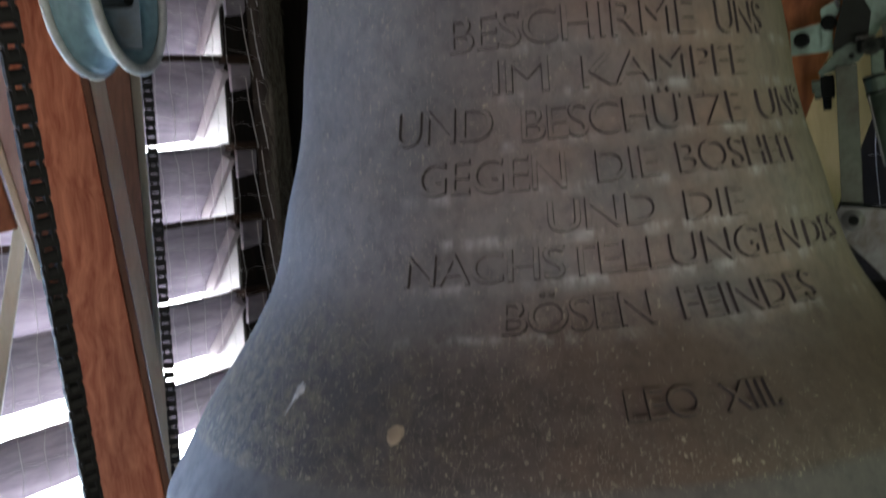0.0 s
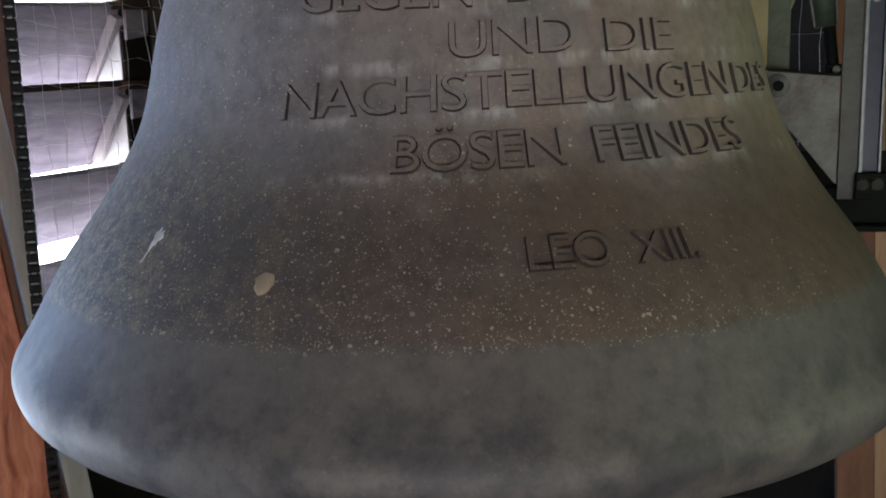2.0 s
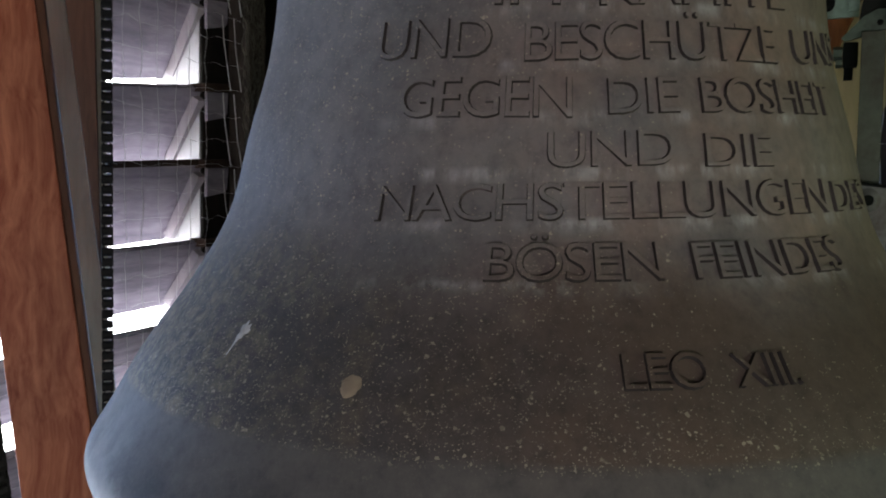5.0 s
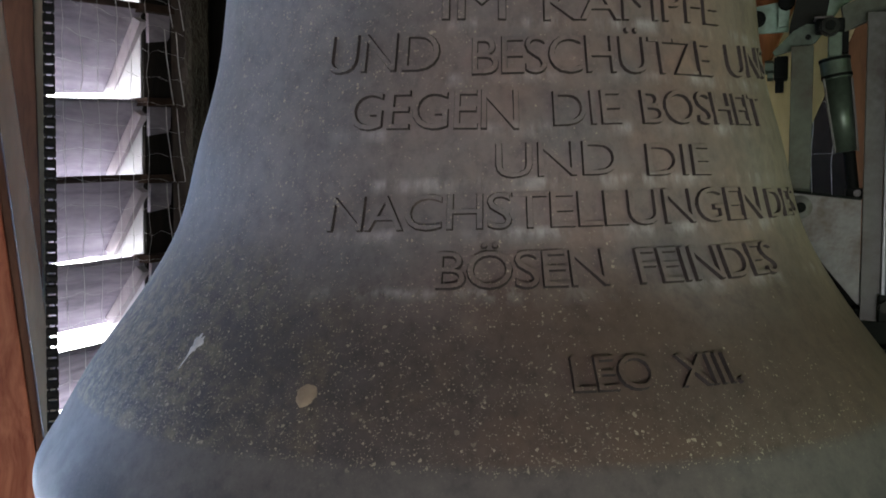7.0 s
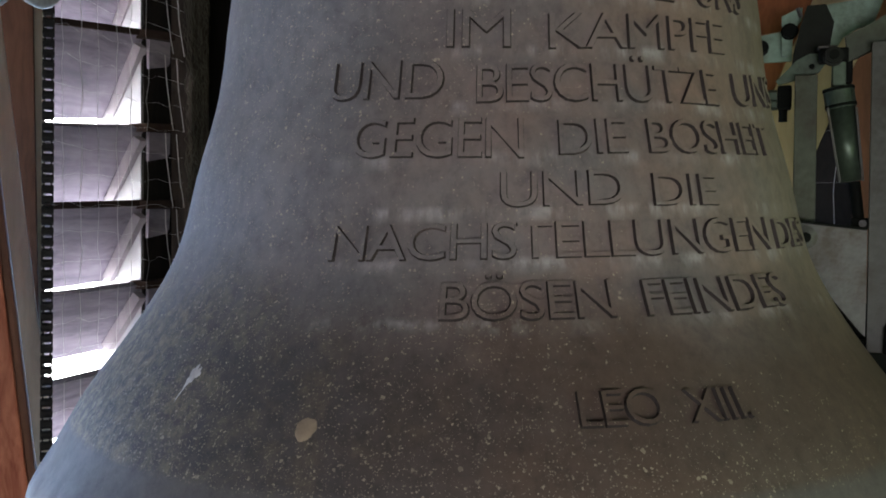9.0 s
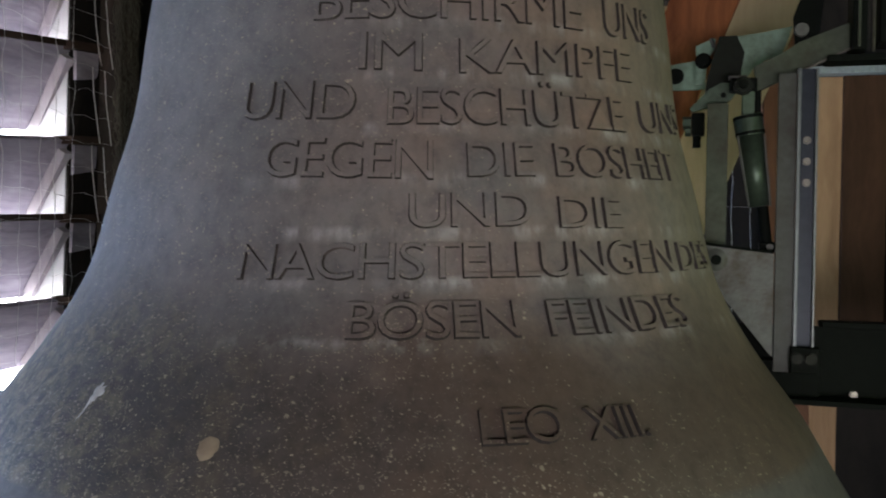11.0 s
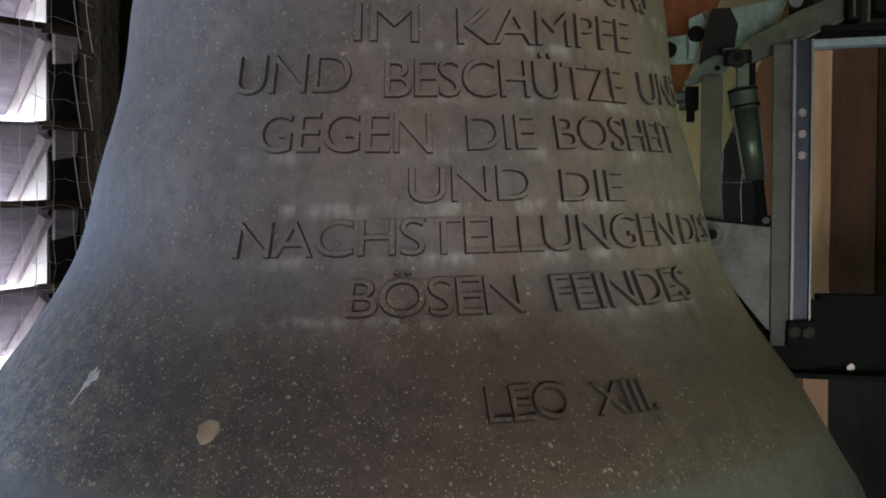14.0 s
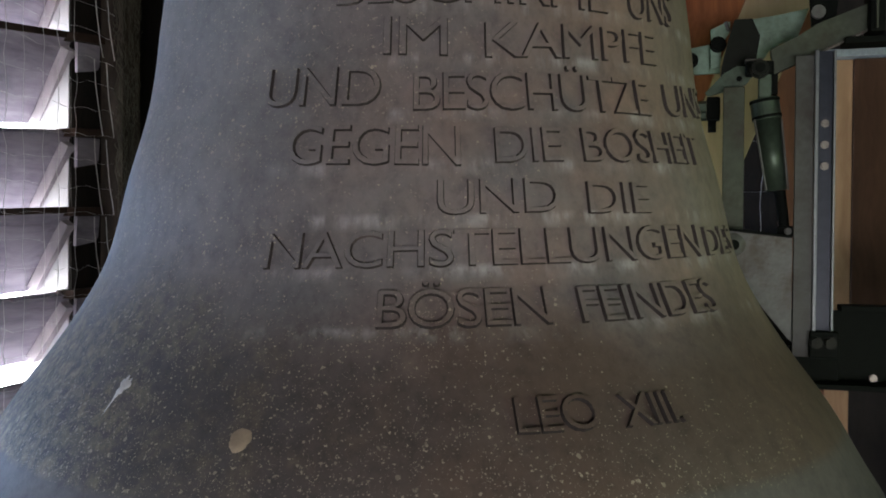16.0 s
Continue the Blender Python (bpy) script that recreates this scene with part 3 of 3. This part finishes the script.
def drive_chain(label, top, bottom, axis):
    """A roller chain run from top to bottom; its pins lie along axis."""
    a, b = Vector(top), Vector(bottom)
    down = (b - a).normalized()
    pin = Vector(axis)
    pin = (pin - down * pin.dot(down)).normalized()
    face = pin.cross(down)
    t = thing("drive_chain", tuple(b), label, "chain", "drive chains")
    meshes = []
    for outer in (False, True):
        bm = B()
        off = 0.0086 if outer else 0.0058
        for sgn in (-1, 1):
            ring = []
            for turn0, z0 in ((-20, PITCH / 2), (160, -PITCH / 2)):
                for k in range(6):
                    u = radians(turn0 + 44 * k)
                    ring.append((0.0084 * math.cos(u), z0 + 0.0084 * math.sin(u)))
                ring.append((-0.0066 if z0 > 0 else 0.0066, 0.0))
            near = [bm.verts.new((sgn * off - 0.0014, y, z)) for y, z in ring]
            far = [bm.verts.new((sgn * off + 0.0014, y, z)) for y, z in ring]
            bm.faces.new(near)
            bm.faces.new(far[::-1])
            for k in range(14):
                bm.faces.new((near[k], near[(k + 1) % 14], far[(k + 1) % 14], far[k]))
        if outer:
            for z in (-PITCH / 2, PITCH / 2):
                rod(bm, (-0.0105, 0, z), (0.0105, 0, z), 0.003, 6)
        else:
            for z in (-PITCH / 2, PITCH / 2):
                rod(bm, (-0.0052, 0, z), (0.0052, 0, z), 0.0080, 10)
        me = bpy.data.meshes.new("link")
        bmesh.ops.recalc_face_normals(bm, faces=bm.faces)
        bm.to_mesh(me)
        bm.free()
        me.materials.append(CHAIN_STEEL)
        meshes.append(me)
    n = int((b - a).length / PITCH)
    turn = Matrix((pin, face, -down)).transposed().to_4x4()
    for i in range(n):
        ob = new("link", meshes[i % 2])
        ob.parent = t
        ob.matrix_basis = Matrix.Translation(a - b + down * PITCH * (i + 0.5)) @ turn
    return t


def along(p, q, z):
    f = (z - p[2]) / (q[2] - p[2])
    return (p[0] + f * (q[0] - p[0]), p[1] + f * (q[1] - p[1]), LIFT + z)


near_run = ((-0.245, -0.812, 0.52), (-0.40, -0.632, 0.075))
far_run = ((-0.824, -0.036, 0.688), (-0.794, -0.075, 0.062))
drive_chain("black greased roller chain hanging slack beside the timber", along(*near_run, 0.98), along(*near_run, -0.98), (0.43, 0.90, 0))
drive_chain("black greased roller chain running up past the louvres", along(*far_run, 1.02), along(*far_run, -0.98), (0.72, 0.69, 0))


def pulley():
    """A grooved wheel with a wide rim over the chains."""
    t = thing("grooved_pulley", (-0.57, -0.327, LIFT + 0.847), "blue-green painted grooved pulley wheel on a steel hanger", "pulley", turn=pose(0, 0, 0, 0, 0, 19))
    n = 72

    def lathe(prof):
        bm = B()
        rings = [[bm.verts.new((w, r * math.cos(2 * math.pi * k / n), r * math.sin(2 * math.pi * k / n))) for k in range(n)] for r, w in prof]
        for p, q in zip(rings, rings[1:] + rings[:1]):
            for k in range(n):
                bm.faces.new((p[k], p[(k + 1) % n], q[(k + 1) % n], q[k]))
        return bm

    part("groove", lathe([(0.126, -0.0065), (0.118, -0.014), (0.104, -0.032), (0.104, -0.045), (0.118, -0.062), (0.126, -0.0715), (0.114, -0.0715), (0.100, -0.062), (0.098, -0.02), (0.112, -0.0065)]), WHEEL_PAINT, t, smooth=True)
    for w in (0.0, -0.078):
        part("flange", lathe([(0.132, w + 0.004), (0.135, w), (0.132, w - 0.006), (0.118, w - 0.006), (0.116, w), (0.118, w + 0.005), (0.128, w + 0.0055)]), FLANGE_PAINT, t, "pale cream flange", smooth=True)
    part("hub", rod(B(), (-0.085, 0, 0), (-0.005, 0, 0), 0.024, 24), STEEL_DARK, t)
    for k in range(3):
        u = radians(30 + 60 * k)
        part("spoke", bar(B(), (-0.038, 0.02 * math.cos(u), 0.02 * math.sin(u)), (-0.038, 0.097 * math.cos(u), 0.097 * math.sin(u)), 0.024, 0.012, (1, 0, 0)), WHEEL_PAINT, t)
    at = Matrix.Rotation(radians(-19), 4, "Z") @ Vector((-0.030, 0.005, -0.088))
    part("hanger", bar(B(), at, at + Vector((0, 0, TOP - LIFT - 0.847 - at.z)), 0.061, 0.012, (0.55, -0.84, 0), 0.002), HANGER_STEEL, t, "grey-blue steel hanger strap")
    return t


pulley()


# ---- timbers by the louvres ----
def timber(name, label, low, high, wide, deep, mat, face, category="beam", group=""):
    a, b = Vector(low), Vector(high)
    t = thing(name, tuple(a), label, category, group)
    part("beam", bar(B(), (0, 0, 0), tuple(b - a), wide, deep, face, 0.004), mat, t)
    return t


def through_heights(p, q, z0, z1):
    """Points at two heights on the line through p and q, over the floor."""
    return along(p, q, z0), along(p, q, z1)


FACE = (1.0, -1.05, 0.0)
lo, hi = through_heights((-1.0, -0.125, 0.74), (-0.90, -0.115, 0.02), -0.98, 2.05)
brace = thing("timber_brace", lo, "orange-brown stained timber brace with a dark edge strip", "beam")
run = Vector(hi) - Vector(lo)
for piece, mat, across, back, wide, deep in (("beam", BRACE_WOOD, 0.0, 0.0, 0.130, 0.04), ("edge_strip", DULL_BROWN, 0.0730, 0.012, 0.015, 0.05)):
    at = Vector((0.724 * across - 0.69 * back, 0.69 * across + 0.724 * back, 0))
    part(piece, bar(B(), at, at + run, wide, deep, FACE, 0.004), mat, brace)
lo, hi = through_heights((-1.2, 0.178, 0.82), (-1.2, 0.290, 0.08), -0.98, 2.05)
timber("pale_strut", "pale raw wooden strut behind the brown brace", lo, hi, 0.062, 0.03, PALE_WOOD, FACE, "strut")
lo, hi = through_heights((-1.36, 0.41, 0.87), (-1.36, 0.425, 0.0), -1.0, 2.05)
timber("brown_post", "brown stained timber post near the louvres", lo, hi, 0.085, 0.05, DULL_BROWN, FACE, "post")
lo, hi = through_heights((-1.35, 0.474, 0.87), (-1.35, 0.468, 0.0), -1.0, 2.05)
timber("pale_batten", "narrow pale wooden batten beside the brown post", lo, hi, 0.034, 0.03, PALE_WOOD, FACE, "batten")
lo, hi = through_heights((-1.34, -0.13, 0.74), (-1.34, -0.035, 0.40), 0.47, 2.05)
timber("leaning_board", "pinkish brown board leaning in front of the louvres", lo, hi, 0.16, 0.028, BROWN_BEAM, FACE, "board")
lo, hi = through_heights((-1.30, -0.036, 0.738), (-1.30, 0.055, 0.399), 0.36, 2.05)
timber("pale_edge_batten", "narrow pale batten along the leaning board", lo, hi, 0.016, 0.02, PALE_WOOD, FACE, "batten")
lo, hi = through_heights((-1.274, 0.0165, 0.738), (-1.274, 0.1075, 0.399), 0.18, 2.05)
timber("washed_board", "pale pinkish washed board behind the chain and batten", lo, hi, 0.10, 0.022, PINK_WASH, FACE, "board")
lo, hi = through_heights((-1.40, 0.105, 0.493), (-1.40, 0.029, 0.222), -0.9, 0.55)
timber("whitewashed_stick", "pale greenish whitewashed stick crossing the louvres", lo, hi, 0.034, 0.022, PALE_WOOD, FACE, "stick")


def netting():
    """Wire netting in front of the louvres, a bunch of it loose beside the jamb."""
    rnd = random.Random(4)
    net, tangle = B(), B()

    def wire(points, r=0.0011, into=None):
        bm, prev = into or net, None
        for p in points:
            ring = [bm.verts.new((p[0] + r * math.cos(u), p[1] + r * math.sin(u), p[2] + r * 0.7 * math.sin(u))) for u in (0.5, 2.6, 4.7)]
            if prev:
                for k in range(3):
                    bm.faces.new((prev[k], prev[(k + 1) % 3], ring[(k + 1) % 3], ring[k]))
            prev = ring

    for k in range(20):
        v = -0.30 + k * 0.076 + rnd.uniform(-0.006, 0.006)
        wire([(0.0 + rnd.uniform(-0.004, 0.004), v + rnd.uniform(-0.007, 0.007), z) for z in np.arange(0.45, 2.5, 0.055)], rnd.choice((0.0007, 0.001, 0.0012)))
    for k in range(23):
        z = 0.5 + k * 0.088
        wire([(0.0 + rnd.uniform(-0.004, 0.004), v, z + rnd.uniform(-0.010, 0.010)) for v in np.arange(-0.3, 1.36, 0.047)], 0.0007)
    for v in (1.235, 1.297):
        for i in range(9):
            z0 = 0.41 + 0.265 * i
            wire([(0.012 + 0.010 * f, v - 0.012 + 0.030 * f * f + rnd.uniform(-0.002, 0.002), z0 + 0.255 * (1 - f)) for f in np.linspace(0, 1, 7)], 0.0018)
    for k in range(54):
        v = rnd.uniform(1.315, 1.43)
        home, phase, pts = v, rnd.uniform(0, 6.3), []
        for z in np.arange(0.5, 2.5, 0.022):
            v += rnd.uniform(-0.006, 0.006) + (home - v) * 0.1
            pts.append((0.036 + rnd.uniform(-0.012, 0.012), v + 0.007 * math.sin(z * 95 + phase), z))
        wire(pts, rnd.choice((0.0005, 0.0008, 0.0011)), tangle)
    for k in range(7):
        wire([(W + rnd.uniform(-0.005, 0.005), 1.15, z) for W in (2.07 + 0.05 * k,) for z in np.arange(1.25, 1.9, 0.05)], 0.0007)
    for k in range(0, 14, 3):
        wire([(2.05 + 0.045 * j, 1.15, 1.26 + 0.045 * k + rnd.uniform(-0.005, 0.005)) for j in range(8)], 0.0006)
    ob = link("wire_tangle", tangle, TANGLE)
    ob.matrix_world = ROOM @ Matrix.Translation((W_WALL + 0.075, 0, 0))
    tagged(ob, "dusty tangle of old wire netting on the jamb post", "wire netting", kind="stuff")
    ob = link("wire_netting", net, WIRE_STEEL)
    ob.matrix_world = ROOM @ Matrix.Translation((W_WALL + 0.075, 0, 0))
    tagged(ob, "wavy zinc wire netting stretched before the louvres", "wire netting", kind="stuff")


netting()


# ---- striking hammer at the bell's flank ----
def hammer():
    O = Vector((0.60, 0.30, LIFT + 0.22))
    t = thing("bell_hammer", tuple(O), "green-grey steel striking hammer linkage with a damper cylinder", "bell hammer")

    def P(w, v, z):
        return (w - 0.60, v - 0.30, z - 0.22)

    post = part("post", box(B(), P(0.5625, 0.300, 0.205), P(0.592, 0.308, 0.715), 0.001), STEEL_GREY, t, "grey rust-stained steel flange")
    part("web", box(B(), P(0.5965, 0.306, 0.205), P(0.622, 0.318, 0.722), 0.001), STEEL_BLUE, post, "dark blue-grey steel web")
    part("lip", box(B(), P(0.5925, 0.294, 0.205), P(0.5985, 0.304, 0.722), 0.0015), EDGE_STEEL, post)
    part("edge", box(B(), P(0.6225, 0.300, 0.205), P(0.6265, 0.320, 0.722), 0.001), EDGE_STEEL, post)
    shoe = part("foot_shoe", box(B(), P(0.588, 0.284, 0.205), P(0.634, 0.2935, 0.250), 0.003), STEEL_DARK, post, "black oily foot shoe")
    for w in (0.598, 0.620):
        part("foot_bolt", hexhead(B(), P(w, 0.2835, 0.232), (0, -1, 0), 0.0095, 0.010), BLOCK, shoe)
    for z in (0.600, 0.564, 0.528):
        part("bolt", hexhead(B(), P(0.610, 0.306, z), (0, -1, 0), 0.0062, 0.008), BOLT_STEEL, post, "zinc-plated bolt head")
    def flat(outline, v0, v1):
        return plate(B(), [(w - 0.60, z - 0.22) for w, z in outline], v0 - 0.30, v1 - 0.30)

    part("gusset", flat(((0.4327, 0.4004), (0.4466, 0.4202), (0.5608, 0.4065), (0.5608, 0.2300), (0.5560, 0.2340), (0.494, 0.311), (0.447, 0.362)), 0.302, 0.310), PLATE_GREY, t, "pale rust-edged gusset plate")
    part("gusset_lip", bar(B(), P(0.448, 0.306, 0.4216), P(0.5605, 0.306, 0.4085), 0.005, 0.018, (0, -1, 0), 0.001), STEEL_DARK, t)
    eye = part("pivot", rod(B(), P(0.466, 0.301, 0.394), P(0.466, 0.290, 0.394), 0.019, 24), PLATE_GREY, t, "rusty pivot boss", True)
    part("pivot_pin", hexhead(B(), P(0.466, 0.2895, 0.394), (0, -1, 0), 0.008, 0.008), STEEL_DARK, eye)
    part("flat_bar", box(B(), P(0.447, 0.333, 0.41), P(0.483, 0.343, 0.672), 0.0015), OLIVE, t, "olive-grey flat bar")
    body = part("cylinder", rod(B(), P(0.5205, 0.335, 0.613), P(0.538, 0.335, 0.489), 0.0225, 28, 0.0178), CYLINDER, t, "dark glossy damper cylinder", True)
    part("end_cap", rod(B(), P(0.515, 0.335, 0.648), P(0.5205, 0.335, 0.6125), 0.0245, 28), CYLINDER, body)
    for z, r in ((0.6445, 0.0255), (0.617, 0.0252)):
        w = 0.515 + (0.648 - z) * 0.155
        part("cap_ring", rod(B(), P(w, 0.335, z + 0.0025), P(w + 0.0008, 0.335, z - 0.0025), r, 28), STEEL_DARK, body)
    part("piston_rod", rod(B(), P(0.543, 0.335, 0.4885), P(0.5505, 0.335, 0.425), 0.0092, 18), STEEL_DARK, body)
    part("foot_clevis", box(B(), P(0.538, 0.322, 0.4085), P(0.567, 0.346, 0.427), 0.003), STEEL_DARK, body)
    part("foot_nut", hexhead(B(), P(0.5555, 0.3215, 0.418), (0, -1, 0), 0.0055, 0.006), PLATE_GREY, body)
    # pale rods drawn as highlights down both sides of the cylinder
    for k in range(2):
        part("glint_rail", rod(B(), P(0.4985 + 0.044 * k, 0.320, 0.612), P(0.5195 + 0.0355 * k, 0.322, 0.489), 0.0020, 8), PLATE_GREY, body)
    part("clevis", box(B(), P(0.505, 0.322, 0.6485), P(0.526, 0.345, 0.690), 0.003), MUTED_GREEN, t)
    part("clevis_cheek", box(B(), P(0.5265, 0.328, 0.655), P(0.537, 0.348, 0.705), 0.002), STEEL_DARK, t)
    part("clevis_block", box(B(), P(0.484, 0.320, 0.690), P(0.530, 0.35, 0.7135), 0.004), STEEL_DARK, t)
    part("clevis_rim", box(B(), P(0.482, 0.316, 0.7140), P(0.512, 0.35, 0.7165), 0.001), PLATE_GREY, t)
    nut = part("clevis_bolt", hexhead(B(), P(0.506, 0.3195, 0.698), (0, -1, 0), 0.0150, 0.016), BLOCK, t)
    part("stud", rod(B(), P(0.506, 0.303, 0.698), P(0.506, 0.297, 0.698), 0.008, 14), STEEL_DARK, nut)
    part("lever_arm", flat(((0.5243, 0.7327), (0.5703, 0.7549), (0.5975, 0.7729), (0.6865, 0.8061), (0.700, 0.769), (0.6783, 0.7586), (0.6072, 0.7257), (0.5305, 0.690)), 0.327, 0.343), OLIVE, t, "olive-grey inclined lever arm")
    part("lever_rim", bar(B(), P(0.6072, 0.326, 0.7250), P(0.6783, 0.326, 0.7579), 0.003, 0.010, (0, -1, 0), 0.0005), BOLT_STEEL, t)
    cheek = part("lever_cheek", flat(((0.592, 0.765), (0.630, 0.779), (0.640, 0.87), (0.606, 0.87), (0.588, 0.822)), 0.3435, 0.352), STEEL_DARK, t)
    part("lever_eye", rod(B(), P(0.6015, 0.344, 0.796), P(0.6015, 0.334, 0.796), 0.0115, 20), PLATE_GREY, cheek)
    part("bracket_plate", flat(((0.4848, 0.8027), (0.5431, 0.8095), (0.5937, 0.8186), (0.5754, 0.7669), (0.5486, 0.7601), (0.5275, 0.7459), (0.5151, 0.7259), (0.4880, 0.7266)), 0.400, 0.410), STEEL_GREEN, t, "mint-green painted bracket plate")
    part("counterweight", flat(((0.4661, 0.799), (0.4963, 0.7993), (0.5102, 0.768), (0.504, 0.7277), (0.4895, 0.7181), (0.4752, 0.6983), (0.4428, 0.6945), (0.4455, 0.7201), (0.4548, 0.7607)), 0.372, 0.399), BLOCK, t, "dark oily block")
    part("lower_plate", flat(((0.449, 0.7012), (0.4706, 0.7126), (0.5097, 0.7109), (0.4857, 0.6791), (0.4563, 0.6699), (0.4216, 0.6608), (0.4165, 0.6672)), 0.360, 0.368), MUTED_GREEN, t, "worn dull green lower plate")
    part("plate_screw", hexhead(B(), P(0.4745, 0.3595, 0.690), (0, -1, 0), 0.0045, 0.004), STEEL_DARK, t)
    tab = part("lug_tab", flat(((0.4255, 0.7901), (0.4506, 0.8013), (0.4605, 0.8038), (0.4588, 0.7831), (0.446, 0.7628), (0.4435, 0.721), (0.4264, 0.7186)), 0.405, 0.413), STEEL_GREEN, t, "pale green lug tab")
    part("lug_bolt", hexhead(B(), P(0.439, 0.4045, 0.762), (0, -1, 0), 0.0135, 0.012), STEEL_DARK, tab)
    part("tab_rod", rod(B(), P(0.452, 0.404, 0.803), P(0.458, 0.404, 0.786), 0.0035, 10), PLATE_GREY, tab)
    lug = part("lug_plate", flat(((0.370, 0.7580), (0.4261, 0.7666), (0.4438, 0.7256), (0.444, 0.7129), (0.370, 0.7118)), 0.421, 0.429), STEEL_GREEN, t, "pale green lug plate")
    part("lug_bolt", hexhead(B(), P(0.390, 0.4205, 0.738), (0, -1, 0), 0.0135, 0.012), STEEL_DARK, lug)
    stop = part("stop_screw", box(B(), P(0.420, 0.385, 0.622), P(0.444, 0.415, 0.664), 0.004), STEEL_DARK, t, "oily stop screw and nuts")
    part("stop_nut", rod(B(), P(0.4195, 0.400, 0.646), P(0.4045, 0.400, 0.646), 0.0125, 6), CYLINDER, stop)
    part("stop_nut", rod(B(), P(0.4195, 0.396, 0.630), P(0.409, 0.396, 0.630), 0.009, 6), CYLINDER, stop)
    part("screw", rod(B(), P(0.430, 0.400, 0.6215), P(0.430, 0.400, 0.6005), 0.0085, 6), STEEL_DARK, stop)
    coil = part("coil_housing", box(B(), P(0.677, 0.30, 0.750), P(0.7005, 0.36, 1.0), 0.004), STEEL_DARK, t, "dark solenoid housing")
    part("coil_housing", box(B(), P(0.724, 0.33, 0.768), P(0.82, 0.39, 1.0), 0.004), STEEL_DARK, t, "dark solenoid housing")
    part("rib", box(B(), P(0.685, 0.296, 0.755), P(0.689, 0.2995, 1.0), 0.001), OLIVE, coil)
    part("cable", rod(B(), P(0.7148, 0.33, 0.752), P(0.7142, 0.33, 1.0), 0.0024, 8), BOLT_STEEL, t, "pale cable")
    part("cross_flat", box(B(), P(0.640, 0.31, 0.734), P(0.95, 0.36, 0.7455), 0.002), STEEL_DARK, t)
    return t


hammer()


def hammer_carrier():
    """The dark horizontal channel on which the hammer's post stands."""
    t = thing("steel_channel", (0.75, 0.33, LIFT + 0.19), "dark green-black steel channel carrying the hammer post", "steel channel")
    part("web", box(B(), (-0.30, -0.02, -0.026), (-0.112, 0.0, 0.034), 0.002), STEEL_DARK, t)
    part("web", box(B(), (-0.30, 0.0005, -0.026), (0.85, 0.012, 0.093), 0.002), STEEL_DARK, t)
    part("flange", box(B(), (-0.30, -0.05, -0.036), (0.85, 0.012, -0.0265), 0.002), STEEL_DARK, t)
    part("flange", box(B(), (-0.112, -0.035, 0.0935), (0.85, 0.012, 0.104), 0.002), STEEL_DARK, t)
    part("bolt", hexhead(B(), (-0.056, -0.001, -0.02), (0, -1, 0), 0.006, 0.008), BOLT_STEEL, t, "zinc-plated bolt head")
    for w in (-0.155, -0.115):
        part("nut", hexhead(B(), (w, -0.001, 0.045), (0, -1, 0), 0.012, 0.014), STEEL_DARK, t)
    for w in (0.02, 0.05):
        part("rib", box(B(), (w, -0.02, -0.024), (w + 0.006, -0.0005, 0.09), 0.001), STEEL_DARK, t)
    part("support", box(B(), (0.55, 0.013, -1.19), (0.67, 0.1, 0.05), 0.004), DARK_BEAM, t)


hammer_carrier()


def frame_post():
    t = thing("frame_post", (0.75, 1.12, 0), "raw tan timber post beside dark stained boarding", "post")
    part("beam", box(B(), (-0.035, 0.0, 0.0), (0.036, 0.12, LIFT + 0.8595), 0.003), TAN_WOOD, t, "raw tan timber post")
    part("boarding", box(B(), (0.0365, -0.006, LIFT + 0.10), (0.140, 0.03, LIFT + 0.8595), 0.003), BOARD_WOOD, t)
    part("boarding", box(B(), (0.142, 0.0, LIFT + 0.10), (0.60, 0.03, LIFT + 0.8595), 0.003), DARK_BEAM, t)
    part("head_strip", box(B(), (-0.05, -0.04, LIFT + 0.860), (0.60, 0.12, LIFT + 0.879), 0.002), PALE_STEEL, t, "pale blue-grey steel strip")


frame_post()

lo, hi = through_heights((0.505, 0.62, 0.75), (0.372, 0.62, 0.42), -0.5, 1.9)
timber("tan_brace", "pale tan raw timber brace behind the hammer", lo, hi, 0.125, 0.06, PLANED, (0, -1, 0))
lo, hi = through_heights((0.392, 0.60, 0.80), (0.313, 0.60, 0.60), 0.2, 1.9)
timber("orange_brace", "orange-brown stained timber brace behind the bell", lo, hi, 0.13, 0.07, BROWN_BEAM, (0, -1, 0))
lo, hi = through_heights((0.60, 0.70, 0.75), (0.615, 0.70, 0.40), -1.0, 1.9)
timber("brown_back_post", "reddish brown timber post behind the damper", lo, hi, 0.075, 0.06, DULL_BROWN, (0, -1, 0), "post")
lo, hi = (0.36, 0.70, LIFT + 0.891), (0.655, 0.70, LIFT + 0.933)
timber("pale_cross_beam", "pale pinkish raw cross beam behind the hammer bracket", lo, hi, 0.10, 0.06, PLANED, (0, -1, 0))
